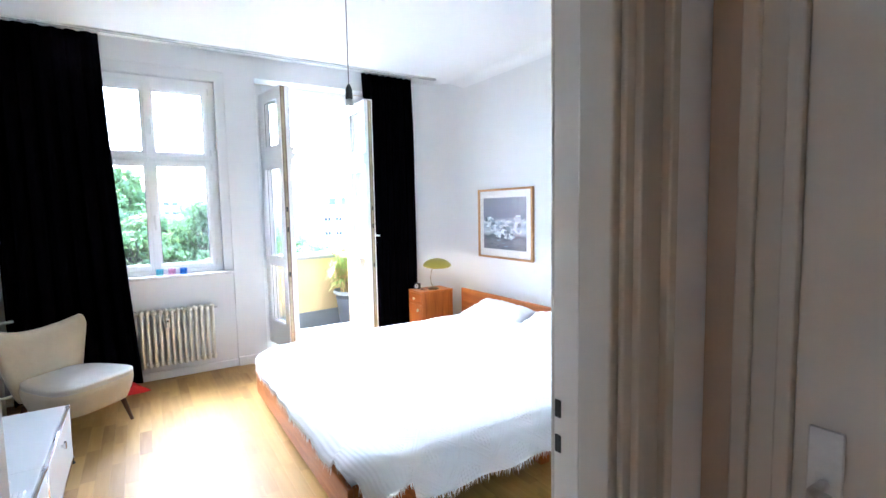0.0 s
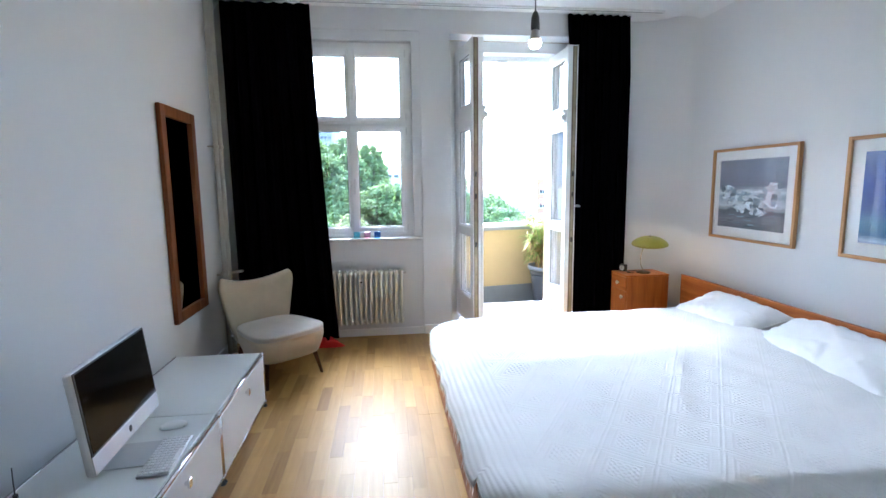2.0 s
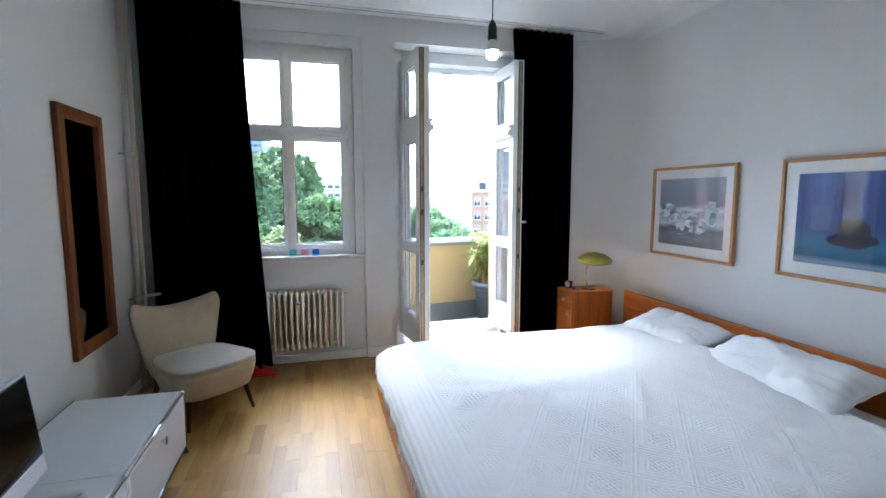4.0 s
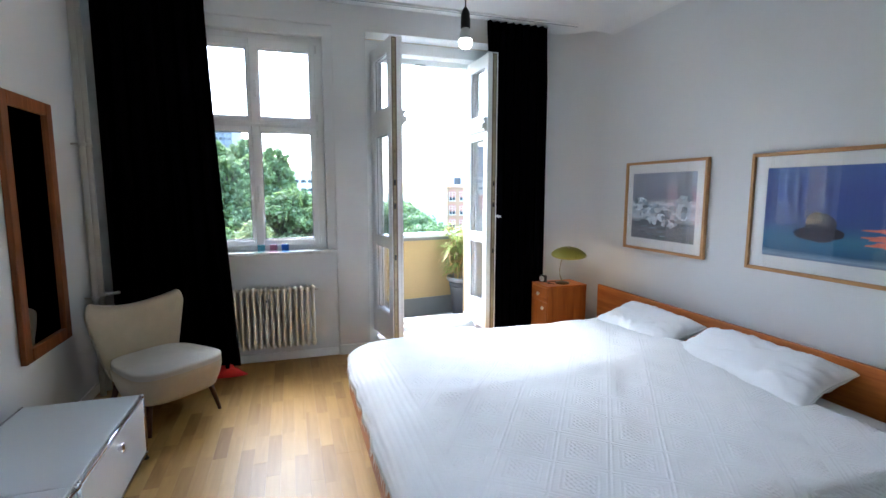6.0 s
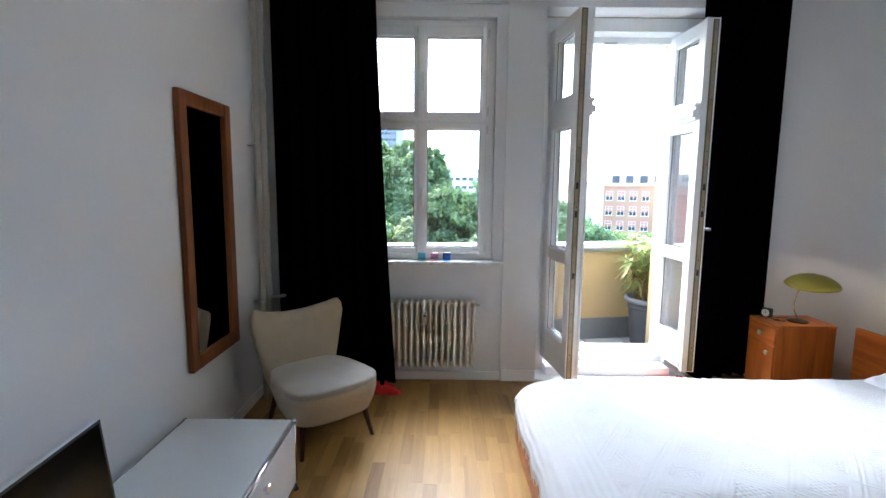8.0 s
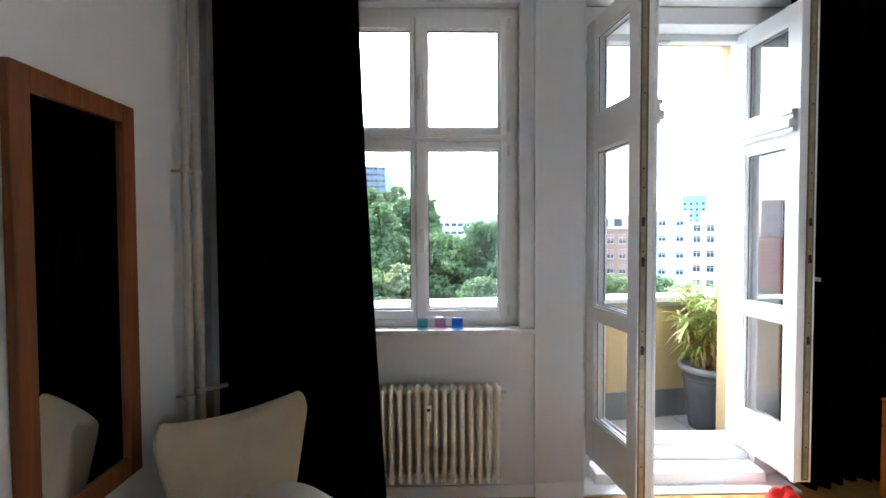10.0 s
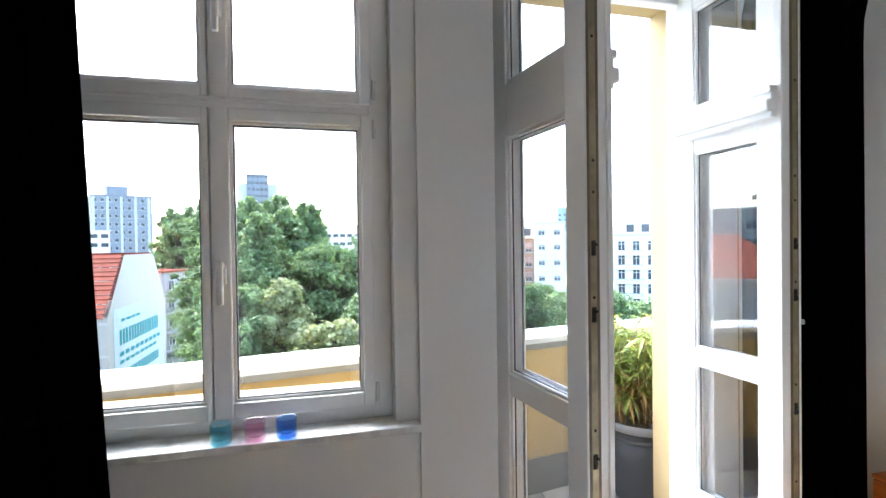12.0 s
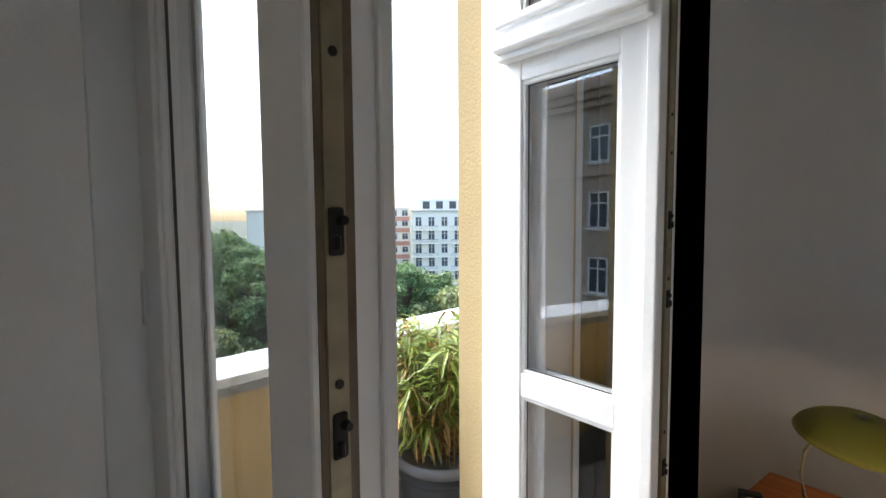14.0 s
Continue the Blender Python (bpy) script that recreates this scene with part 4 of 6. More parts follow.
part("plug", rod(bmesh.new(), (0.09, 2.34, TOP), (0.09, 2.34, TOP + 0.012), 0.008), BLACK_PLASTIC, router)

# ---- mirror ----
mir = thing("wall_mirror", (0.01, 4.19, 0.51), "tall mirror in a broad teak frame hung on the wall", "mirror")
MY0, MY1, MZ0, MZ1, MF = 3.868, 4.419, 0.528, 1.937, 0.070
for y0, y1, z0, z1 in ((MY0, MY0 + MF, MZ0, MZ1), (MY1 - MF, MY1, MZ0, MZ1), (MY0 + MF, MY1 - MF, MZ0, MZ0 + MF), (MY0 + MF, MY1 - MF, MZ1 - MF, MZ1)):
    part("frame_board", B(0.002, 0.032, y0, y1, z0, z1, bevel=0.004), TEAK, mir)
part("mirror_glass", B(0.004, 0.016, MY0 + MF - 0.005, MY1 - MF + 0.005, MZ0 + MF - 0.005, MZ1 - MF + 0.005), MIRROR, mir)

# ---- bed ----
bed = thing("double_bed", (2.9, 3.1, 0), "low cherry wood double bed with a wide headboard", "bed")
BX0, BX1, BY0, BY1 = 1.700, 4.05, 2.12, 4.06
for y0, y1 in ((BY0, BY0 + 0.03), (BY1 - 0.03, BY1)):
    part("side_rail", B(BX0 + 0.03, BX1, y0, y1, 0.085, 0.255, bevel=0.005), CHERRY, bed)
part("foot_rail", B(BX0, BX0 + 0.03, BY0, BY1, 0.085, 0.255, bevel=0.006), CHERRY, bed)
for x in (BX0 + 0.10, 2.9, BX1 - 0.12):
    for y in (BY0 + 0.05, BY1 - 0.05):
        part("leg", B(x - 0.035, x + 0.035, y - 0.035, y + 0.035, 0.0, 0.10, bevel=0.006), CHERRY_UP, bed)
hb = B(4.06, 4.09, 1.62, 4.67, 0.10, 0.578, bevel=0.005)
part("headboard", hb, CHERRY, bed)
part("headboard_post", B(4.091, 4.13, 1.9, 1.96, 0.0, 0.5, bevel=0.004), CHERRY_UP, bed)
part("headboard_post", B(4.091, 4.13, 4.2, 4.26, 0.0, 0.5, bevel=0.004), CHERRY_UP, bed)
mat_ = thing("mattress", (2.9, 3.1, 0.2), "white covered mattress lying in the bed frame", "mattress")
part("cover", B(BX0 + 0.035, BX1 - 0.01, BY0 + 0.035, BY1 - 0.035, 0.12, 0.352, bevel=0.05, seg=4), LINEN, mat_, smooth=True)

spread = thing("bedspread", (2.7, 3.1, 0.36), "white woven cotton bedspread with raised diamond pattern and fringe", "bedspread")
TOPZ = 0.392


def drape(d, roll, hang):
    """Outward reach and drop of cloth d metres past the start of a rounded edge."""
    if d <= 0:
        return d, 0.0
    arc = roll * math.pi / 2
    if d < arc:
        a = d / roll
        return roll * math.sin(a), roll * (1 - math.cos(a))
    e = d - arc
    return roll + e * 0.16, roll + e * 0.98


FOOT, SIDE, CR = 0.135, 0.25, 0.20


def cloth(u, v):
    """Cloth that lies on the mattress, hangs over foot and sides, and droops at the rounded corners."""
    s = -FOOT + (2.02 + FOOT) * u
    t = -SIDE + (2.10 + 2 * SIDE) * v
    side = 1 if t > 1.05 else -1
    e = (t - 2.10 if side > 0 else -t) + CR
    x, y = 1.757 + s, 2.06 + t
    qs, qt, drop = max(0.0, CR - s), max(0.0, e), 0.0
    if qs > 0 and qt > 0:
        r = math.hypot(qs, qt)
        over = r - CR
        if over > 0:
            o, drop = drape(over * 0.66, 0.09, 0)
            r = CR + o
            x = 1.757 + CR - qs / math.hypot(qs, qt) * r
            y = (4.16 - CR + qt / math.hypot(qs, qt) * r) if side > 0 else (2.06 + CR - qt / math.hypot(qs, qt) * r)
    elif s < 0:
        o, drop = drape(-s, 0.085, 0)
        x = 1.757 - o
    elif e > CR:
        o, drop = drape(e - CR, 0.09, 0)
        y = 4.16 + o if side > 0 else 2.06 - o
    p = Vector((x * 2.2, y * 2.2, 0.0))
    n1 = noise.noise(p) * 0.014 + noise.noise(p * 2.7) * 0.008
    n2 = noise.noise(Vector((s * 9, t * 9, 4.0))) * 0.004
    crease = 0.012 * math.exp(-((x - 2.75 - 0.25 * math.sin(2.4 * y)) / 0.05) ** 2) * math.exp(-((y - 2.9) / 0.45) ** 2)
    off = y - 2.95 - 0.17 * (x - 1.75)
    ridge = 0.058 * math.exp(-math.hypot(off, 0.03) / (0.75 if off > 0 else 0.38)) * min(1, max(0, (s + 0.05) / 0.4))
    loft = 0.018 * math.sin(math.pi * min(1, max(0, t / 2.1))) ** 0.6 * min(1, max(0, (s + 0.05) / 0.4))
    z = TOPZ - drop + loft + ridge + (n1 + crease) * (1 if drop < 0.05 else 0.4) + n2
    f1 = 0.010 * math.sin(19 * t + 2 * math.sin(5 * t)) * min(1, drop / 0.12) * (s < 0.05)
    f2 = 0.012 * math.sin(17 * s + 1.7) * min(1, drop / 0.12) * (e > CR - 0.05)
    return (x - f1, y + f2 * side, max(z, 0.10))


NU, NV = 120, 136
bm = grid(bmesh.new(), NU, NV, cloth)
uv = bm.loops.layers.uv.new("weave")
bm.verts.index_update()
for f_ in bm.faces:
    for lp in f_.loops:
        i, j = divmod(lp.vert.index, NV + 1)
        lp[uv].uv = (-FOOT + (2.02 + FOOT) * i / NU, -SIDE + (2.10 + 2 * SIDE) * j / NV)
cl_ob = part("cloth", bm, SPREAD, spread, smooth=True)
so = cl_ob.modifiers.new("cloth_thickness", "SOLIDIFY")
so.thickness = 0.008
bm = bmesh.new()
rs = random.Random(3)
for side_ in range(3):
    for k in range(230):
        w = (k + rs.random()) / 230
        p = Vector(cloth(w, 0.0) if side_ == 0 else cloth(w, 1.0) if side_ == 1 else cloth(0.0, w))
        q = p + Vector((rs.uniform(-0.012, 0.012), rs.uniform(-0.012, 0.012), -rs.uniform(0.022, 0.045)))
        d = Vector((0.003, 0, 0)) if side_ < 2 else Vector((0, 0.003, 0))
        o_ = Vector((0, 0.0015, 0)) if side_ < 2 else Vector((0.0015, 0, 0))
        tri_ = [bm.verts.new(c_) for c_ in (p - d, p + d, p + o_ * 2, q)]
        for a_, b_, c_ in ((0, 1, 3), (1, 2, 3), (2, 0, 3), (0, 2, 1)):
            bm.faces.new((tri_[a_], tri_[b_], tri_[c_]))
part("fringe", bm, LINEN, spread, "short white cotton fringe", kind="stuff")


def pillow(at, rot, half, label, seed):
    p = thing("pillow", at, label, "pillow", "pillows on the bed")
    m = pose(*at, *rot)

    bm = bmesh.new()
    for s in (1, -1):
        def g(u, v, s=s):
            a, b = 2 * u - 1, 2 * v - 1
            body = max(0.0, (1 - a ** 4)) ** 0.55 * max(0.0, (1 - b ** 4)) ** 0.55
            pin = 1 - 0.07 * (1 - abs(b)) * a * a
            pin2 = 1 - 0.07 * (1 - abs(a)) * b * b
            n_ = noise.noise(Vector((a * 2.2 + seed, b * 2.2, s))) * 0.22 + noise.noise(Vector((a * 5 + seed, b * 3.0, s))) * 0.12 + 0.10 * (abs(noise.noise(Vector((a * 4 + b * 3 + seed, b * 2, s * 2)))) - 0.2)
            n_ += 0.07 * noise.noise(Vector((a * 14 + seed, b * 5, s))) * (0.3 + abs(b))
            wr = 0.09 * math.sin(19 * a + 5 * b + 3 * math.sin(4 * a) + seed) * (abs(b) ** 2.5) + 0.12 * math.sin(14 * b + 2 * math.sin(3 * b) + seed) * abs(a) ** 3
            fold = noise.noise(Vector((a * 3 + b * 2 + seed, b * 6 - a * 3, s * 3.0)))
            wr += 0.07 * math.exp(-(fold / 0.10) ** 2) * (0.25 + a * a)
            return (half[0] * a * pin, half[1] * b * pin2, s * half[2] * body * (1 + n_ + wr))
        grid(bm, 72, 46, g)
    bmesh.ops.remove_doubles(bm, verts=bm.verts[:], dist=0.0004)
    part("cushion", placed(bm, m), LINEN, p, smooth=True)
    bm = bmesh.new()
    for s in (-1, 1):
        tube(bm, [m @ Vector((half[0] * a, s * half[1] * (1 - 0.07 * (1 - abs(a))), 0)) for a in np.linspace(-0.97, 0.97, 16)], 0.004, 6)
        tube(bm, [m @ Vector((s * half[0] * (1 - 0.07 * (1 - abs(b))), half[1] * b, 0)) for b in np.linspace(-0.97, 0.97, 10)], 0.004, 6)
    part("seam", bm, LINEN, p, smooth=True)
    return p


pillow((3.86, 3.80, 0.448), (-19, 0, 88), (0.385, 0.205, 0.080), "plump white cotton pillow leaning against the headboard", 1.0)
pillow((3.85, 2.93, 0.455), (-18, 0, 92), (0.44, 0.220, 0.082), "wide white cotton pillow leaning against the headboard", 6.0)

# ---- bedside ----
ns = thing("bedside_cabinet", (3.73, 4.81, 0), "cherry wood bedside cabinet with drawer and steel knobs", "bedside cabinet")
NX0, NX1, NY0, NY1, NZ = 3.548, 3.965, 4.703, 4.983, 0.574
bm = B(NX0 + 0.018, NX1, NY0, NY0 + 0.018, 0.05, NZ - 0.018, bevel=0.002, seg=1)
box(bm, NX0 + 0.018, NX1, NY1 - 0.018, NY1, 0.05, NZ - 0.018, bevel=0.002, seg=1)
box(bm, NX1 - 0.01, NX1, NY0 + 0.018, NY1 - 0.018, 0.05, NZ - 0.018)
box(bm, NX0 + 0.018, NX1 - 0.01, NY0 + 0.018, NY1 - 0.018, 0.05, 0.068)
part("carcass", bm, CHERRY_UP, ns)
part("top", B(NX0, NX1 + 0.003, NY0 - 0.003, NY1 + 0.003, NZ - 0.018, NZ, bevel=0.004), CHERRY, ns)
part("plinth", B(NX0 + 0.03, NX1 - 0.01, NY0 + 0.015, NY1 - 0.015, 0.0, 0.05), CHERRY, ns)
dr_ = part("drawer", B(NX0, NX0 + 0.018, NY0 + 0.002, NY1 - 0.002, NZ - 0.15, NZ - 0.021, bevel=0.002, seg=1), CHERRY, ns)
dn_ = part("door", B(NX0, NX0 + 0.018, NY0 + 0.002, NY1 - 0.002, 0.055, NZ - 0.154, bevel=0.002, seg=1), CHERRY_UP, ns)
for pr_, y_, z_ in ((dr_, 4.835, NZ - 0.085), (dn_, 4.75, NZ - 0.205)):
    bm = lathe(bmesh.new(), [(0.006, 0.0), (0.006, 0.010), (0.017, 0.014), (0.019, 0.020), (0.014, 0.026), (0.002, 0.027)], seg=20)
    part("knob", placed(bm, Matrix.Translation((NX0, y_, z_)) @ Matrix.Rotation(-math.pi / 2, 4, "Y")), STEEL, pr_, "domed steel knob", smooth=True)

lamp = thing("table_lamp", (3.775, 4.815, NZ), "mid-century table lamp with olive yellow shade, switched on", "lamp")
bm = lathe(bmesh.new(), [(0.062, 0.0), (0.066, 0.006), (0.060, 0.014), (0.02, 0.022), (0.006, 0.024)], (3.775, 4.815, NZ), 28)
part("base", bm, BRONZE, lamp, smooth=True)
bm = tube(bmesh.new(), [(3.775, 4.815, NZ + 0.02), (3.755, 4.825, NZ + 0.07), (3.755, 4.835, NZ + 0.13), (3.765, 4.83, NZ + 0.20), (3.775, 4.78, NZ + 0.30), (3.765, 4.705, NZ + 0.355)], 0.0055)
part("stem", bm, BRASS, lamp, smooth=True)
SM = Matrix.Translation((3.765, 4.705, NZ + 0.283)) @ Matrix.Rotation(radians(8), 4, "X") @ Matrix.Rotation(radians(-4), 4, "Y") @ Matrix.Diagonal((1, 1, 0.82, 1))
bm = bmesh.new()
prof = [(0.158, 0.0), (0.150, 0.018), (0.128, 0.042), (0.096, 0.064), (0.060, 0.079), (0.026, 0.086), (0.010, 0.087)]
lathe(bm, prof + [(0.010, 0.084), (0.026, 0.083), (0.059, 0.076), (0.094, 0.061), (0.126, 0.039), (0.148, 0.016), (0.156, 0.0), (0.158, 0.0)], seg=40)
bmesh.ops.remove_doubles(bm, verts=bm.verts[:], dist=0.0003)
part("shade", placed(bm, SM), LAMP_YELLOW, lamp, smooth=True)
part("finial", placed(lathe(bmesh.new(), [(0.011, 0.083), (0.012, 0.092), (0.006, 0.100), (0.001, 0.101)], seg=16), SM), BRASS, lamp, smooth=True)
bm = bmesh.new()
bmesh.ops.create_uvsphere(bm, u_segments=16, v_segments=10, radius=0.026, matrix=SM @ Matrix.Translation((0, 0, 0.030)))
part("bulb", bm, BULB, lamp, smooth=True)
ld = bpy.data.lights.new("lamp_glow", "POINT")
ld.energy, ld.color, ld.shadow_soft_size = 0.2, (1.0, 0.66, 0.38), 0.03
lo = new("lamp_glow", ld)
lo.location = SM @ Vector((0, 0, -0.005))
clock = thing("alarm_clock", (3.635, 4.93, NZ), "small black alarm clock with a pale round dial", "clock")
CK = Matrix.Translation((3.635, 4.93, NZ)) @ Matrix.Rotation(radians(28), 4, "Z")
part("case", placed(B(-0.016, 0.022, -0.033, 0.033, 0.001, 0.066, bevel=0.006), CK), BLACK_PLASTIC, clock)
bm = rod(bmesh.new(), (-0.0165, 0, 0.034), (-0.0185, 0, 0.034), 0.026, seg=28)
part("dial", placed(bm, CK), WHITE_PLASTIC, clock, "pale round dial")
bm = B(-0.0205, -0.0186, -0.001, 0.001, 0.034, 0.052)
box(bm, -0.0205, -0.0186, -0.001, 0.014, 0.033, 0.035)
part("clock_pointers", placed(bm, CK), BLACK_PLASTIC, clock)
cable = thing("power_cable", (3.66, 4.85, NZ), "dark lamp cable lying on the bedside cabinet", "cable")
part("wire", tube(bmesh.new(), [(3.68, 4.80, NZ + 0.004), (3.63, 4.83, NZ + 0.004), (3.64, 4.88, NZ + 0.004), (3.70, 4.91, NZ + 0.004), (3.78, 4.90, NZ + 0.004)], 0.003, 6), BLACK_PLASTIC, cable)
part("switch", B(3.63, 3.655, 4.825, 4.838, NZ + 0.001, NZ + 0.012, bevel=0.003), BLACK_PLASTIC, cable)


# ---- pictures ----
def ramp_material(name, stops, axis, distort, scale, extra=None, rough=0.5):
    """A printed picture: bands of colour up its height, disturbed by noise."""
    m = bpy.data.materials.new(name)
    m.use_nodes = True
    n, l = m.node_tree.nodes, m.node_tree.links
    b = n["Principled BSDF"]
    co, sep, no = n.new("ShaderNodeTexCoord"), n.new("ShaderNodeSeparateXYZ"), n.new("ShaderNodeTexNoise")
    l.new(co.outputs["Generated"], sep.inputs[0])
    mp = n.new("ShaderNodeMapping")
    mp.inputs["Scale"].default_value = (1, 1, 2.5)
    l.new(co.outputs["Generated"], mp.inputs["Vector"])
    l.new(mp.outputs[0], no.inputs["Vector"])
    no.inputs["Scale"].default_value, no.inputs["Detail"].default_value = scale, 6.0
    a = n.new("ShaderNodeMath")
    a.operation = "MULTIPLY_ADD"
    a.inputs[1].default_value = distort
    l.new(no.outputs["Fac"], a.inputs[0])
    l.new(sep.outputs[axis], a.inputs[2])
    r = n.new("ShaderNodeValToRGB")
    el = r.color_ramp.elements
    while len(el) < len(stops):
        el.new(0.5)
    for e, (p, c) in zip(el, stops):
        e.position, e.color = p, (*c, 1)
    l.new(a.outputs[0], r.inputs[0])
    l.new(r.outputs[0], b.inputs["Base Color"])
    b.inputs["Roughness"].default_value = rough
    return m


ICE = ramp_material("ice_field_print", [(0.0, (0.13, 0.14, 0.16)), (0.22, (0.22, 0.23, 0.26)), (0.34, (0.12, 0.14, 0.17)), (0.42, (0.62, 0.68, 0.74)), (0.54, (0.34, 0.42, 0.50)), (0.62, (0.74, 0.80, 0.84)), (0.68, (0.24, 0.26, 0.33)), (1.0, (0.33, 0.35, 0.43))], 2, 0.16, 5.0)
SEA = ramp_material("sunset_sea_print", [(0.0, (0.04, 0.03, 0.10)), (0.06, (0.30, 0.40, 0.55)), (0.12, (0.02, 0.10, 0.22)), (0.26, (0.05, 0.18, 0.32)), (0.42, (0.05, 0.09, 0.30)), (0.75, (0.06, 0.09, 0.34)), (1.0, (0.08, 0.13, 0.38))], 2, 0.06, 2.0)
GLOW = material("sunset_glow_print", (0.75, 0.20, 0.13), 0.5, vary=0.4, scale=6)
ROCK = material("dark_rock_print", (0.022, 0.016, 0.036), 0.5, vary=0.4, scale=10)
FOAM = per_leaf(material("pale_ice_print", (0.66, 0.73, 0.78), 0.5, vary=0.25, scale=14, grain=40), 0.22)
DIMICE = per_leaf(material("shaded_ice_print", (0.25, 0.31, 0.37), 0.5, vary=0.3, scale=12, grain=40), 0.6)


def blob(bm, yc, zc, ry, rz, seed, x, jag=0.25, n_=18):
    """A flat ragged patch of a print."""
    c = bm.verts.new((x, yc, zc))
    ring = []
    for i in range(n_):
        a = 2 * math.pi * i / n_
        k = 1 + jag * noise.noise(Vector((math.cos(a) * 1.7 + seed, math.sin(a) * 1.7, seed)))
        ring.append(bm.verts.new((x, yc + ry * k * math.cos(a), zc + rz * k * math.sin(a))))
    for i in range(n_):
        bm.faces.new((c, ring[i], ring[(i + 1) % n_]))


def picture(y0, y1, z0, z1, mats, print_mat, label):
    p = thing("framed_picture", (4.222, (y0 + y1) / 2, z0), label, "picture", "framed prints over the bed")
    xw, xf, fw = 4.230, 4.198, 0.022
    part("frame_side", B(xf, xw, y0, y0 + fw, z0, z1, bevel=0.002, seg=1), BEECH_UP, p)
    part("frame_side", B(xf, xw, y1 - fw, y1, z0, z1, bevel=0.002, seg=1), BEECH_UP, p)
    part("frame_rail", B(xf, xw, y0 + fw, y1 - fw, z0, z0 + fw, bevel=0.002, seg=1), BEECH, p)
    part("frame_rail", B(xf, xw, y0 + fw, y1 - fw, z1 - fw, z1, bevel=0.002, seg=1), BEECH, p)
    part("mat", B(4.216, 4.222, y0 + fw, y1 - fw, z0 + fw, z1 - fw), MAT_BOARD, p, "white mat board")
    pr = part("print", B(4.2145, 4.2165, y0 + mats[0], y1 - mats[1], z0 + mats[2], z1 - mats[3]), print_mat, p)
    gl = part("glazing", B(4.206, 4.209, y0 + fw, y1 - fw, z0 + fw, z1 - fw), PICTURE_GLASS, p)
    gl.visible_shadow = False
    return p, pr


_, PR1 = picture(3.645, 4.518, 0.940, 1.678, (0.10, 0.085, 0.10, 0.095), ICE, "colour print of broken ice floes in a thin beech frame")
bm, bm2 = bmesh.new(), bmesh.new()
rs = random.Random(12)
for k in range(150):
    yy = rs.uniform(3.80, 4.38)
    crest = 1.335 + 0.035 * math.sin(9 * yy) + (0.05 if yy < 3.92 else 0.0)
    zz = crest - 0.15 * rs.random() ** 1.3
    r_ = rs.uniform(0.012, 0.042)
    blob(bm if rs.random() < 0.55 else bm2, yy, zz, r_ * rs.uniform(0.8, 1.25), r_ * rs.uniform(0.5, 0.9), k * 1.7, 4.2142 - 0.000015 * k, 1.1, rs.choice((5, 6, 7)))
for k in range(14):
    blob(bm2, rs.uniform(3.84, 4.34), rs.uniform(1.06, 1.16), rs.uniform(0.02, 0.05), rs.uniform(0.003, 0.007), k * 3.1 + 300, 4.2142 - 0.00002 * k, 0.6, 9)
part("ice_shapes", bm, FOAM, PR1)
part("ice_shadows", bm2, DIMICE, PR1)
_, PR2 = picture(2.215, 3.302, 0.939, 1.673, (0.105, 0.105, 0.10, 0.095), SEA, "print of a dark sea rock at dusk in beech frame")
bm = bmesh.new()
blob(bm, 2.865, 1.235, 0.095, 0.080, 4.0, 4.2142, 0.3, 26)
blob(bm, 2.875, 1.195, 0.135, 0.045, 9.0, 4.2141, 0.25, 26)
part("rock_shape", bm, ROCK, PR2)
bm = bmesh.new()
for k in range(16):
    blob(bm, 2.36 + rs.uniform(-0.04, 0.22), 1.19 + rs.gauss(0, 0.03), rs.uniform(0.04, 0.12), rs.uniform(0.006, 0.016), k * 2.1 + 50, 4.2141 - 0.00002 * k, 0.5, 14)
part("sunset_streaks", bm, GLOW, PR2)

# ---- pendant ----
pen = thing("pendant_bulb", (2.145, 3.06, HIGH), "bare lit bulb hanging on a black cord from the ceiling", "pendant lamp")
PX, PY = 2.145, 3.06
part("cord", rod(bmesh.new(), (PX, PY, 2.245), (PX, PY, HIGH - 0.012), 0.003, seg=8), BLACK_PLASTIC, pen)
part("ceiling_rose", lathe(bmesh.new(), [(0.03, -0.03), (0.045, -0.02), (0.05, 0.0)], (PX, PY, HIGH - 0.001), 24), WHITE_PLASTIC, pen, smooth=True)
part("socket", lathe(bmesh.new(), [(0.005, 0.085), (0.012, 0.075), (0.020, 0.055), (0.022, 0.01), (0.021, -0.005), (0.015, -0.006)], (PX, PY, 2.172), 24), BLACK_PLASTIC, pen, smooth=True)
part("bulb_collar", lathe(bmesh.new(), [(0.015, 0.0), (0.019, -0.01), (0.027, -0.042), (0.029, -0.05), (0.02, -0.05)], (PX, PY, 2.167), 24), WHITE_PLASTIC, pen, smooth=True)
part("bulb", lathe(bmesh.new(), [(0.028, 0.0), (0.030, -0.012), (0.027, -0.027), (0.016, -0.037), (0.002, -0.040)], (PX, PY, 2.117), 24), BULB, pen, smooth=True)

# ---- tea light glasses ----
for x, gm, lab in ((1.127, BLUE_GLASS, "turquoise"), (1.222, PINK_GLASS, "pink"), (1.313, COBALT_GLASS, "cobalt blue")):
    t = thing("tealight_glass", (x, 5.085, 0.934), f"small {lab} glass candle holder on the window sill", "candle holder", "coloured glasses on the sill")
    bm = lathe(bmesh.new(), [(0.001, 0.0), (0.024, 0.0), (0.029, 0.003), (0.0305, 0.012), (0.0305, 0.058), (0.0295, 0.060), (0.0275, 0.058), (0.0265, 0.020), (0.022, 0.015), (0.001, 0.014)], (x, 5.085, 0.9345), 32)
    part("bowl", bm, gm, t, smooth=True)

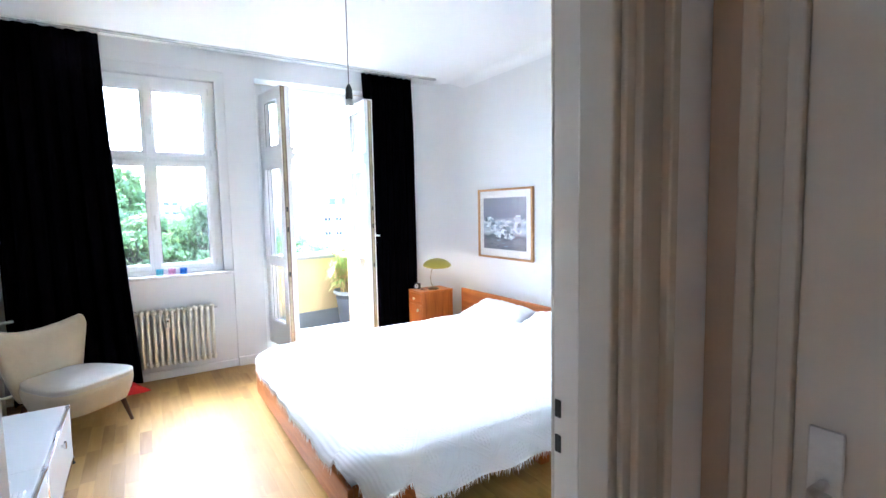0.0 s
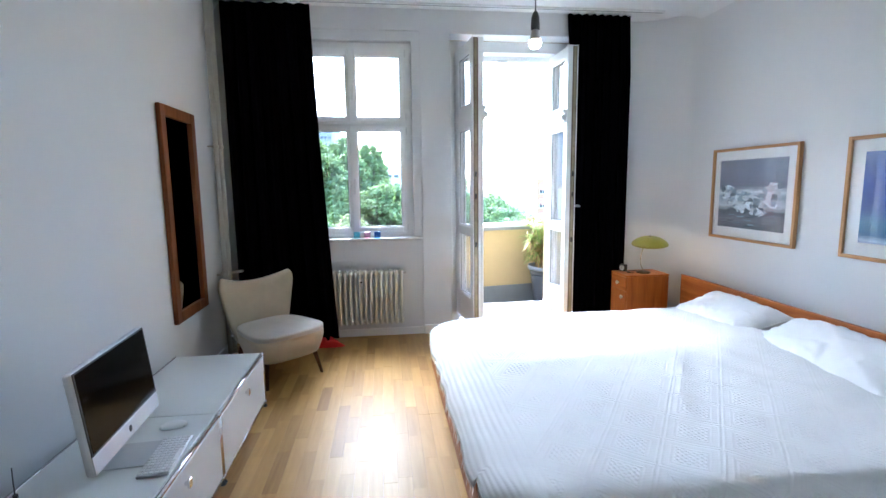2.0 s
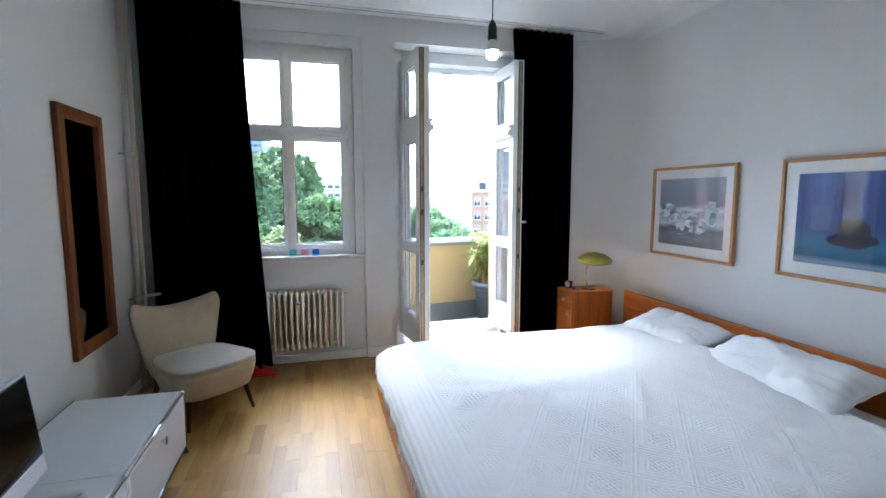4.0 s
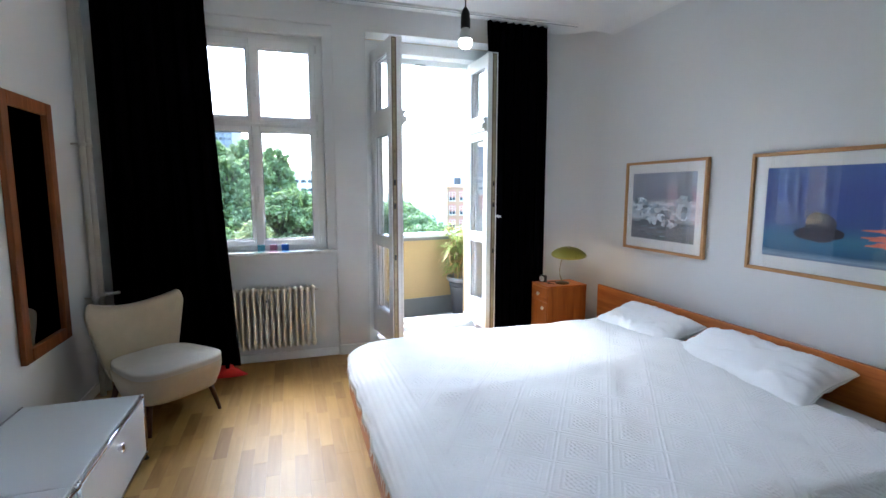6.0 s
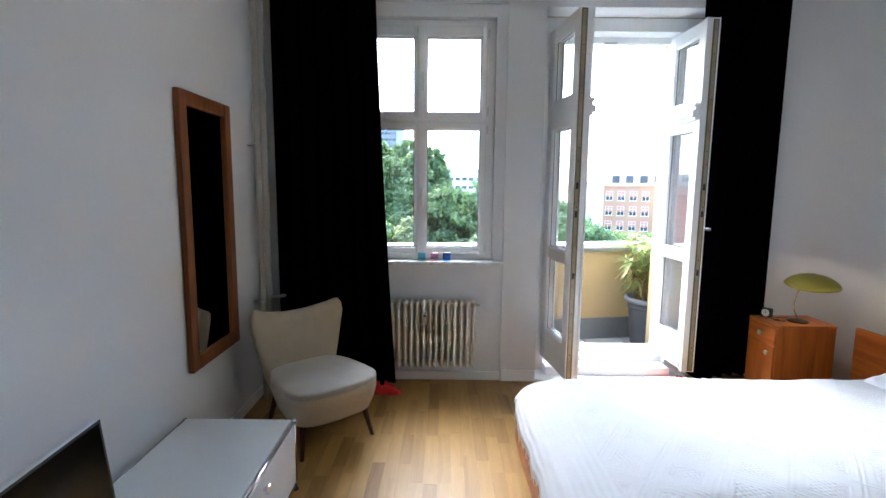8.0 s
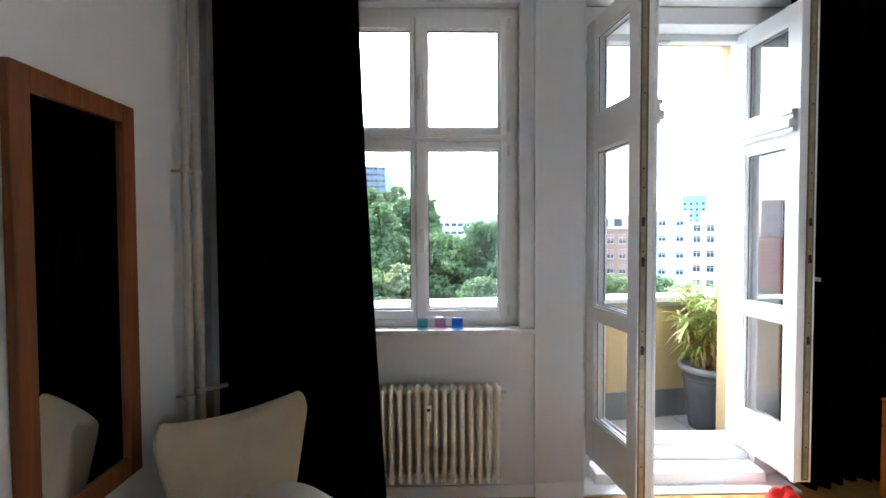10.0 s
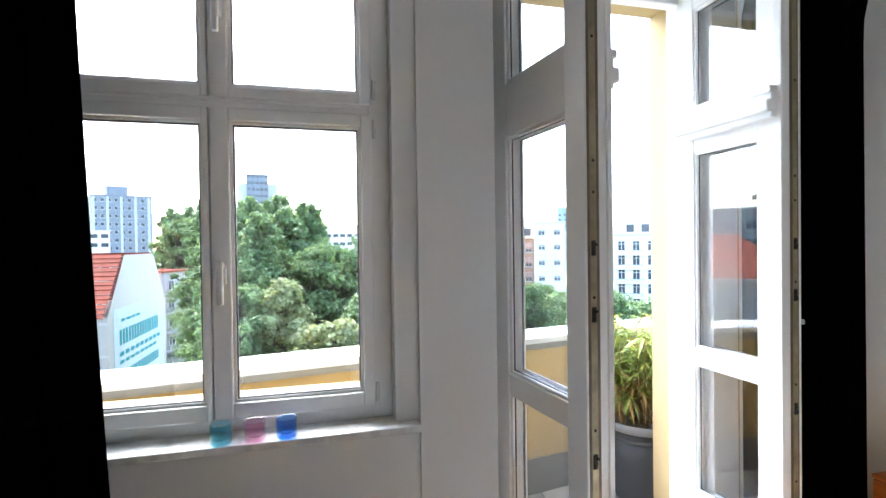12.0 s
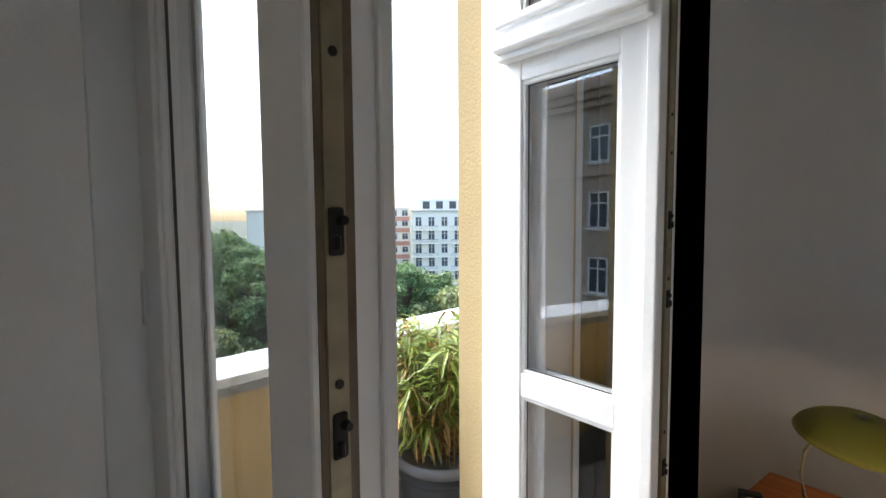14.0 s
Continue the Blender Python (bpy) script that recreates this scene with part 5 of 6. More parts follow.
# ---- balcony plant ----
QX, QY, QZ = 3.30, 6.085, -0.032
pot = thing("planter", (QX, QY, QZ), "large anthracite plastic planter with a pale rim", "plant pot")
part("body", lathe(bmesh.new(), [(0.155, 0.0), (0.165, 0.01), (0.195, 0.30), (0.212, 0.45), (0.205, 0.45), (0.185, 0.30), (0.10, 0.02)], (QX, QY, QZ), 40), POT, pot, smooth=True)
part("rim", lathe(bmesh.new(), [(0.212, 0.435), (0.236, 0.44), (0.242, 0.465), (0.236, 0.487), (0.215, 0.484), (0.208, 0.45)], (QX, QY, QZ), 40), POT_RIM, pot, "pale grey rolled rim", smooth=True)
part("band", lathe(bmesh.new(), [(0.204, 0.375), (0.211, 0.38), (0.212, 0.398), (0.207, 0.403)], (QX, QY, QZ), 40), POT, pot, smooth=True)


def soil(u, v):
    a = 2 * math.pi * u
    r = 0.206 * v
    return (QX + r * math.cos(a), QY + r * math.sin(a), QZ + 0.435 + 0.014 * noise.noise(Vector((r * math.cos(a) * 30, r * math.sin(a) * 30, 0))) + 0.02 * (1 - v))


part("mulch", grid(bmesh.new(), 40, 12, soil, closed_u=True), SOIL, pot, "brown bark mulch", smooth=False)
plant = thing("bamboo_plant", (QX, QY, QZ + 0.44), "bushy bamboo with yellow-green and dry straw leaves", "plant")
rs = random.Random(21)
canes, green, dry = bmesh.new(), bmesh.new(), bmesh.new()


def blade(bm, p, d, ln, wd, droop):
    """A pointed leaf, folded along its middle and bent down towards the tip."""
    side_ = d.cross(Vector((0, 0, 1)))
    side_ = (side_ if side_.length > 0.01 else Vector((1, 0, 0))).normalized() * wd
    rows_ = []
    for t_, w_ in ((0.0, 0.15), (0.3, 1.0), (0.65, 0.75), (1.0, 0.0)):
        c_ = p + d * ln * t_ - Vector((0, 0, droop * ln * t_ * t_))
        rows_.append([bm.verts.new(c_ + side_ * w_), bm.verts.new(c_ - Vector((0, 0, 0.35 * wd * w_))), bm.verts.new(c_ - side_ * w_)] if w_ else [bm.verts.new(c_)])
    for a_, b_ in zip(rows_, rows_[1:]):
        for k_ in (0, 1):
            bm.faces.new((a_[k_], a_[k_ + 1], b_[k_ + 1], b_[k_]) if len(b_) == 3 else (a_[k_], a_[k_ + 1], b_[0]))


for k in range(62):
    a, r = rs.uniform(0, 2 * math.pi), 0.15 * math.sqrt(rs.random())
    p0 = Vector((QX + r * math.cos(a), QY + r * math.sin(a), QZ + 0.43))
    short = k % 6 == 0
    h = rs.uniform(0.14, 0.24) if short else rs.uniform(0.36, 0.66)
    lean = Vector((math.cos(a), math.sin(a), 0)) * rs.uniform(0.02, 0.17)

    def on(t):
        return p0 + lean * t * t + Vector((0, 0, h * t))
    tube(canes, [on(t) for t in (0, 0.35, 0.7, 1.0)], 0.0026, 5)
    for t in ([0.6, 0.9, 1.0] if short else [0.40, 0.52, 0.64, 0.75, 0.85, 0.93, 1.0]):
        b0, wither = rs.uniform(0, 6.28), (not short and t < 0.5 and rs.random() < 0.75) or rs.random() < 0.07
        for q in range(rs.randint(4, 7)):
            b = b0 + rs.gauss(0, 0.75)
            d = Vector((math.cos(b), math.sin(b), rs.uniform(0.0, 0.9) if not wither else rs.uniform(-0.7, 0.1))).normalized()
            blade(dry if wither else green, on(t), d, rs.uniform(0.10, 0.19), rs.uniform(0.006, 0.011), rs.uniform(0.25, 0.75))
part("cane", canes, STRAW, plant, "straw-coloured canes", kind="stuff")
part("leaf", green, BAMBOO, plant, "yellow-green pointed leaves", kind="stuff")
part("dry_leaf", dry, STRAW, plant, "dry straw-coloured leaves", kind="stuff")

# ---- outside ----
GROUND = -16.0
EYE0 = Vector((1.5, 3.7, 1.55))
GRASS = material("street_and_lawn", (0.10, 0.11, 0.07), 0.95, vary=0.5, scale=0.08, grain=1.5, bump=0.0)
STUCCO_WHITE = material("white_render", (0.84, 0.76, 0.63), 0.9, vary=0.06, scale=0.2, grain=3, bump=0.0)
STUCCO_CREAM = material("cream_render", (0.60, 0.55, 0.46), 0.9, vary=0.06, scale=0.25, grain=3, bump=0.0)
STUCCO_BROWN = material("brown_grey_render", (0.44, 0.33, 0.24), 0.9, vary=0.08, scale=0.3, grain=4, bump=0.0)
STUCCO_PALE = material("pale_grey_render", (0.50, 0.47, 0.42), 0.9, vary=0.08, scale=0.25, grain=3, bump=0.0)
STUCCO_PINK = material("salmon_render", (0.55, 0.28, 0.20), 0.9, vary=0.08, scale=0.3, grain=3, bump=0.0)
BRICK_WALL = material("orange_brickwork", (0.50, 0.31, 0.18), 0.9, vary=0.15, scale=0.5, grain=6, bump=0.0)
TILE_ROOF = material("red_roof_tiles", (0.42, 0.10, 0.045), 0.8, vary=0.25, scale=0.8, grain=5, bump=0.0)
CURTAINWALL = material("blue_grey_cladding", (0.24, 0.25, 0.27), 0.7, vary=0.15, scale=0.1, grain=1, bump=0.0)
PALE_BLUE = material("pale_blue_cladding", (0.36, 0.46, 0.60), 0.7, vary=0.08, scale=0.1, grain=1, bump=0.0)
CLADDING = material("light_cladding", (0.54, 0.52, 0.49), 0.7, vary=0.08, scale=0.1, grain=1, bump=0.0)
DARK_PANE = material("dark_window_pane", (0.085, 0.085, 0.09), 0.12, vary=0.4, scale=0.6, grain=3, bump=0.0, spec=0.5)
WHITE_TRIM = material("white_window_trim", (0.72, 0.69, 0.63), 0.6, vary=0.04, scale=1, grain=4, bump=0.0)
RAIL_DARK = material("dark_steel_railing", (0.06, 0.065, 0.07), 0.5, vary=0.1, bump=0.0)
TEAL = material("teal_sign_paint", (0.03, 0.26, 0.24), 0.7, vary=0.1, scale=1, grain=5, bump=0.0)
SIGN = material("pale_sign_paint", (0.60, 0.67, 0.68), 0.8, vary=0.06, scale=0.5, grain=4, bump=0.0)
BARK = material("grey_brown_bark", (0.11, 0.085, 0.06), 0.95, vary=0.3, scale=4, grain=20, bump=0.5)
LEAVES = [leafy(per_leaf(material("broad_leaves", c, 0.6, vary=0.45, scale=0.35, grain=2.5, bump=0.0), 0.6), (c[0] * 1.5, c[1] * 1.6, c[2] * 1.3), 0.35) for c in ((0.135, 0.190, 0.075), (0.185, 0.240, 0.090), (0.29, 0.30, 0.13))]

bm = bmesh.new()
bmesh.ops.create_grid(bm, x_segments=40, y_segments=40, size=2500)
bmesh.ops.translate(bm, vec=(0, 0, GROUND), verts=bm.verts[:])
structure("ground", bm, GRASS, "street and lawn far below the balcony", "ground")


def spot(az, d, z=0.0):
    return Vector((EYE0.x + d * math.sin(radians(az)), EYE0.y + d * math.cos(radians(az)), z))


wm, pm = {}, {}


def window_on(parent, m, x, z, w, h, bars=1, trim=WHITE_TRIM):
    """A window with its frame, set in the face y = 0 of a building."""
    k = (round(w, 2), round(h, 2), bars, trim.name)
    if k not in wm:
        t = 0.07 * min(1.4, w)
        bm = bmesh.new()
        for a, b, c, d in ((-w / 2, -w / 2 + t, 0, h), (w / 2 - t, w / 2, 0, h), (-w / 2 + t, w / 2 - t, 0, t), (-w / 2 + t, w / 2 - t, h - t, h)):
            box(bm, a, b, -0.09, 0.03, c, d)
        for i in range(bars):
            q = -w / 2 + w * (i + 1) / (bars + 1)
            box(bm, q - t / 2, q + t / 2, -0.07, 0.02, t, h - t)
        if bars:
            box(bm, -w / 2 + t, w / 2 - t, -0.065, 0.02, h * 0.66, h * 0.66 + t)
        box(bm, -w / 2 - 0.12, w / 2 + 0.12, -0.22, 0.02, -0.10, 0.0)
        wm[k] = mesh_of("window", bm, trim)
        pm[k] = mesh_of("pane", B(-w / 2 + t, w / 2 - t, -0.035, -0.015, t, h - t), DARK_PANE)
    wo = new("window", wm[k])
    wo.parent, wo.matrix_parent_inverse, wo.matrix_basis = parent, world_of(parent).inverted(), m @ Matrix.Translation((x, 0, z))
    po = new("pane", pm[k])
    po.parent, po.matrix_basis = wo, Matrix.Identity(4)


def block(name, p0, p1, depth, top, mat, label, rows=(), cols=0, win=(1.3, 1.6), balconies=(), bars=1, roof_mat=None, category="building", trim=WHITE_TRIM):
    """A building whose front runs from p0 to p1 in the plan; depth is away from the viewer."""
    p0, p1 = Vector((p0.x, p0.y, 0)), Vector((p1.x, p1.y, 0))
    ux = (p1 - p0).normalized()
    L = (p1 - p0).length
    uy = Vector((-ux.y, ux.x, 0))
    m = Matrix(((ux.x, uy.x, 0, p0.x), (ux.y, uy.y, 0, p0.y), (0, 0, 1, 0), (0, 0, 0, 1)))
    b = thing(name, (p0.x, p0.y, GROUND), label, category)
    part("wall", placed(B(0, L, 0, depth, GROUND, top), m), mat, b)
    part("roof", placed(B(-0.3, L + 0.3, -0.35, depth + 0.3, top, top + 0.35, bevel=0.05, seg=1), m), roof_mat or WHITE_TRIM, b)
    for z in rows:
        for c in range(cols):
            x = L * (c + 0.5) / cols
            window_on(b, m, x, z, *win, bars, trim)
            if c in balconies:
                bl = part("balcony", placed(B(x - 1.5, x + 1.5, -1.1, 0, z - 0.95, z - 0.78), m), mat, b)
                bm = bmesh.new()
                box(bm, x - 1.5, x + 1.5, -1.1, -1.06, z + 0.12, z + 0.17)
                for q in range(13):
                    xx = x - 1.5 + q * 0.25
                    box(bm, xx - 0.015, xx + 0.015, -1.095, -1.065, z - 0.78, z + 0.12)
                part("railing", placed(bm, m), RAIL_DARK, bl)
    return b, m, L


# far towers and blocks to the north-west
tA, mA, LA = block("office_tower", spot(-8.0, 260), spot(-5.75, 260), 14, 37.0, CURTAINWALL, "dark blue-grey office tower beyond the trees", [z for z in np.arange(-4, 36, 3.3)], 5, (1.7, 1.5), bars=0, trim=CURTAINWALL, roof_mat=CURTAINWALL)
part("stair_core", placed(B(-4.5, -0.02, 2, 13, GROUND, 33.0), mA), CLADDING, tA, "light cladded core")
part("stair_core", placed(B(LA + 0.02, LA + 4.5, 2, 13, GROUND, 33.0), mA), CLADDING, tA, "light cladded core")
tB, mB, _ = block("high_rise", spot(-22.0, 230), spot(-17.0, 232), 18, 22.0, CURTAINWALL, "grey-blue high-rise block with pale vertical strips", [z for z in np.arange(-6, 20, 3.2)], 9, (1.3, 1.4), bars=0, trim=CLADDING, roof_mat=CURTAINWALL)
for x in (0.0, 4.6, 9.2, 14.0, 18.6):
    part("pale_strip", placed(B(x, x + 0.9, -0.4, 0.1, GROUND, 21.6), mB), CLADDING, tB)
part("rooftop_house", placed(B(5.0, 12.0, 1, 15, 22.3, 26.0), mB), CURTAINWALL, tB)
block("white_block", spot(-28.5, 170), spot(-20.6, 172), 16, 6.2, STUCCO_WHITE, "long white block with window bands in the distance", [-8, -4.8, -1.6, 1.6, 4.2], 9, (2.0, 1.3), bars=0)
block("white_block", spot(-13.0, 200), spot(-10.0, 200), 12, 6.5, CLADDING, "pale distant block among the tree tops", [-3, 0, 3], 4, (1.6, 1.4), bars=0)
block("white_block", spot(-2.0, 190), spot(7.5, 190), 18, 8.4, STUCCO_WHITE, "long pale office block at the skyline", [-5.4, -2.2, 1.0, 4.2], 12, (2.0, 1.3), bars=0)
block("blue_tower", spot(27.6, 320), spot(29.9, 320), 10, 23.0, PALE_BLUE, "small pale blue tower on the skyline", [7, 10.5, 14, 17.5], 4, (1.6, 1.8), bars=0)

# house with a painted gable across the street
GX, GY0, GY1, EAVE, RIDGE = -21.5, 63.5, 83.5, -6.2, 0.6
gh = thing("gabled_house", (GX, GY0, GROUND), "old house with red tiled roof and a painted gable wall", "house")
bm = bmesh.new()
box(bm, GX - 34, GX, GY0, GY1, GROUND, EAVE)
ym = (GY0 + GY1) / 2
v = [bm.verts.new(p) for p in ((GX, GY0, EAVE), (GX, GY1, EAVE), (GX, ym + 5, RIDGE), (GX, ym - 5, RIDGE), (GX - 34, GY0, EAVE), (GX - 34, GY1, EAVE), (GX - 34, ym + 5, RIDGE), (GX - 34, ym - 5, RIDGE))]
bm.faces.new(v[:4])
bm.faces.new(v[4:])
part("wall", bm, STUCCO_CREAM, gh)
bm = bmesh.new()
for ya, za, yb, zb in ((GY0 - 0.5, EAVE - 0.2, ym - 5, RIDGE), (GY1 + 0.5, EAVE - 0.2, ym + 5, RIDGE), (ym - 5, RIDGE, ym + 5, RIDGE)):
    n_ = 14
    for k in range(n_):
        t0, t1 = k / n_, (k + 1) / n_
        q = [bm.verts.new((x, ya + (yb - ya) * t, za + (zb - za) * t + o)) for t, o in ((t0, 0.16), (t1, 0.06)) for x in (GX - 34, GX - 0.25)]
        bm.faces.new((q[0], q[1], q[3], q[2]))
part("roof", bm, TILE_ROOF, gh, "red tiled roof")
gm = Matrix(((1, 0, 0, GX - 34), (0, 1, 0, GY0), (0, 0, 1, 0), (0, 0, 0, 1)))
for z in (-14.0, -9.6):
    for k in range(9):
        window_on(gh, gm, 2.0 + k * 3.7, z, 1.3, 2.1)
part("string_course", B(GX - 34, GX + 0.02, GY0 - 0.15, GY0, -7.0, -6.75), WHITE_TRIM, gh)
part("string_course", B(GX - 34, GX + 0.02, GY0 - 0.15, GY0, -10.6, -10.4), WHITE_TRIM, gh)
for k in range(3):
    x = GX - 4.6 - 5.2 * k
    dm = part("dormer", B(x - 1.1, x + 1.1, GY0 + 1.2, GY0 + 5, -6.4, -4.4), STUCCO_PALE, gh)
    part("dormer_window", B(x - 0.7, x + 0.7, GY0 + 1.12, GY0 + 1.2, -6.1, -4.8), DARK_PANE, dm)
part("chimney", B(GX - 9, GX - 8, ym - 0.6, ym + 0.6, RIDGE - 1, RIDGE + 1.4), BRICK_WALL, gh)
sg = part("sign", B(GX, GX + 0.05, GY0 + 1.5, GY1 - 1.5, -15.5, -5.6), SIGN, gh, "faded painted advertisement")
for z, h, a, b in ((-7.2, 0.35, 3.5, 8.5), (-9.9, 1.8, 3, 16.5), (-11.2, 0.5, 3, 16), (-12.1, 0.4, 3, 15), (-14.2, 1.2, 3, 16)):
    k = GY0 + a
    while k < GY0 + b:
        w_ = 0.9 if h > 0.9 else 1.6
        part("lettering_bar", B(GX + 0.05, GX + 0.07, k, k + w_ * 0.75, z, z + h), TEAL, sg)
        k += w_
# balconied rear wing right of the gable
block("rear_wing", spot(-16.4, 88), spot(-13.0, 92), 10, -2.6, STUCCO_PALE, "grey rear wing with stacked balconies", [-14.4, -11.4, -8.4, -5.4], 2, (1.1, 1.5), balconies=(0,), roof_mat=TILE_ROOF)

# house with a hipped red roof further along the street
hp, mh, lh = block("corner_house", spot(-49, 52), spot(-36, 50), 11, -2.6, STUCCO_PALE, "pale plastered corner house under a red hipped roof", [-14, -10.4, -6.6], 5, (1.2, 2.0), roof_mat=WHITE_TRIM)
bm = bmesh.new()
v = [bm.verts.new(p) for p in ((-0.4, -0.4, -2.2), (lh + 0.4, -0.4, -2.2), (lh + 0.4, 11.4, -2.2), (-0.4, 11.4, -2.2), (4.5, 5.5, 2.0), (lh - 4.5, 5.5, 2.0))]
for f_ in ((0, 1, 5, 4), (1, 2, 5), (2, 3, 4, 5), (3, 0, 4), (0, 3, 2, 1)):
    bm.faces.new([v[i] for i in f_])
part("hipped_roof", placed(bm, mh), TILE_ROOF, hp, "red hipped roof")
block("apartment_block", spot(-50, 95), spot(-33, 95), 14, 6.5, STUCCO_PALE, "grey apartment slab with rows of loggias", [z for z in np.arange(-12, 5, 3.0)], 9, (1.8, 1.6))

# tall plastered neighbour along the west, with a heavy cornice
nb, mn, ln = block("neighbour_house", Vector((-18.5, -4.0, 0)), Vector((-18.5, 25.0, 0)), 12, 8.6, STUCCO_BROWN, "tall brown-grey plastered house with a heavy cornice", [-13.6, -10.0, -6.4, -2.8, 0.8, 4.4], 3, (1.25, 2.0), roof_mat=STUCCO_BROWN)
for z, o, h in ((7.7, 0.75, 0.45), (7.3, 0.5, 0.4), (6.9, 0.3, 0.35), (3.2, 0.25, 0.28)):
    part("cornice", placed(B(-0.2, ln + 0.3, -o, 0.0, z + 0.45, z + 0.45 + h, bevel=0.04, seg=1), mn), STUCCO_BROWN, nb)

# buildings to the north-east
block("white_house", spot(15.4, 106), spot(18.4, 106), 12, 2.7, STUCCO_WHITE, "blank white rendered gable above the street trees")
bb, mb, lb = block("brick_house", spot(18.5, 112), spot(24.9, 112), 12, 2.0, BRICK_WALL, "orange brick factory building with arched windows", [-14.2, -10.9, -7.6, -4.3, -1.0], 5, (1.5, 2.1), bars=1, roof_mat=BRICK_WALL)
part("penthouse", placed(B(0.8, lb - 0.5, 1.5, 11, 2.352, 5.2), mb), STUCCO_WHITE, bb, "white set-back storey")
for k in range(4):
    part("penthouse_window", placed(B(1.6 + 2.9 * k, 3.2 + 2.9 * k, 1.42, 1.5, 2.9, 4.5), mb), DARK_PANE, bb)
am = mesh_of("arch", placed(lathe(bmesh.new(), [(0.70, -0.06), (0.98, -0.06), (0.98, 0.06), (0.70, 0.06)], seg=20), Matrix.Rotation(math.pi / 2, 4, "X")), STUCCO_PINK)
for z in (-14.2, -10.9, -7.6, -4.3, -1.0):
    for c in range(5):
        o = new("arch", am)
        o.parent, o.matrix_parent_inverse, o.matrix_basis = bb, world_of(bb).inverted(), mb @ Matrix.Translation((lb * (c + 0.5) / 5, 0.0, z + 1.75))
block("white_house", spot(24.9, 104), spot(28.4, 104), 12, 5.4, STUCCO_WHITE, "tall white rendered house with a blank side", [-10.2, -6.9, -3.6, -0.3, 2.8], 2, (1.4, 1.1))
pk, mp_, lp_ = block("pink_white_house", spot(28.5, 118), spot(33.6, 118), 12, 3.4, STUCCO_WHITE, "white apartment house with salmon-coloured panels", [-13.6, -10.4, -7.2, -4.0, -0.8, 1.6], 4, (1.5, 1.5))
for z in (-12.2, -9.0, -5.8, -2.6, 0.2):
    part("panel", placed(B(lp_ * 0.55, lp_ * 0.98, -0.12, 0.0, z + 0.3, z + 1.3), mp_), STUCCO_PINK, pk)
part("roof_house", placed(B(2, 6.5, 3, 9, 3.75, 5.9), mp_), STUCCO_WHITE, pk)
wb, mw_, lw_ = block("balcony_house", spot(33.8, 112), spot(43.0, 112), 12, 2.6, STUCCO_WHITE, "white apartment house with French balconies", [-13.2, -10.1, -7.0, -3.9, -0.8], 6, (1.5, 2.2), balconies=(0, 1, 3, 4), roof_mat=STUCCO_PALE)
part("attic", placed(B(1.5, lw_ - 1.5, 2.0, 11, 2.95, 5.6), mw_), STUCCO_WHITE, wb, "set-back attic storey")
for k in range(5):
    part("attic_window", placed(B(2.4 + 3.1 * k, 4.0 + 3.1 * k, 1.92, 2.0, 3.3, 5.0), mw_), DARK_PANE, wb)


# ---- trees ----
def tree_meshes(seed, h, r, base, leaf, narrow=1.0):
    """Trunk with limbs, and a crown of many small leaf sprays."""
    rs = random.Random(seed)
    tb = tube(bmesh.new(), [(0, 0, 0), (0.1, 0, h * 0.3), (-0.1, 0.1, h * 0.6), (0, 0, h * 0.9)], 0.02 * h, 8)
    hubs = []
    for k in range(190):
        t = rs.uniform(base, 0.99)
        spread_ = r * narrow * math.sin(math.pi * min(0.97, 0.12 + 0.88 * (t - base) / (1.02 - base))) ** 0.65
        a = rs.uniform(0, 2 * math.pi)
        k_ = rs.uniform(0.3, 1.08)
        p = Vector((spread_ * math.cos(a) * k_, spread_ * math.sin(a) * k_, t * h + rs.uniform(-0.02, 0.03) * h))
        hubs.append((p, rs.uniform(0.05, 0.11) * r + 0.20))
        tube(tb, [(0, 0, max(0.2 * h, t * h - 0.2 * h)), (p.x * 0.5, p.y * 0.5, p.z - 0.07 * h), tuple(p)], 0.003 * h, 5)
    lb_ = []
    lf = []
    for p, q in hubs:
        for k in range(84):
            d = Vector((rs.gauss(0, 1), rs.gauss(0, 1), rs.gauss(0, 0.8)))
            d = d.normalized() * q * rs.uniform(0.3, 1.0) ** 0.6 * rs.choice((0.85, 1.0, 1.0, 1.35))
            c = p + d
            n_ = (d.normalized() + Vector((rs.uniform(-0.7, 0.7), rs.uniform(-0.7, 0.7), rs.uniform(0.0, 0.9)))).normalized()
            e1 = n_.orthogonal().normalized()
            e1 = Matrix.Rotation(rs.uniform(0, 6.3), 3, n_) @ e1
            e2 = n_.cross(e1)
            s_ = rs.uniform(0.10, 0.24)
            i = len(lb_)
            lb_ += [tuple(c + e1 * s_), tuple(c + e2 * s_ * 0.7 + n_ * s_ * 0.25), tuple(c - e1 * s_), tuple(c - e2 * s_ * 0.7 + n_ * s_ * 0.25)]
            lf += [(i, i + 1, i + 2), (i, i + 2, i + 3)]
    cm = bpy.data.meshes.new("crown")
    cm.from_pydata(lb_, [], lf)
    cm.materials.append(leaf)
    return mesh_of("trunk", tb, BARK, True), cm


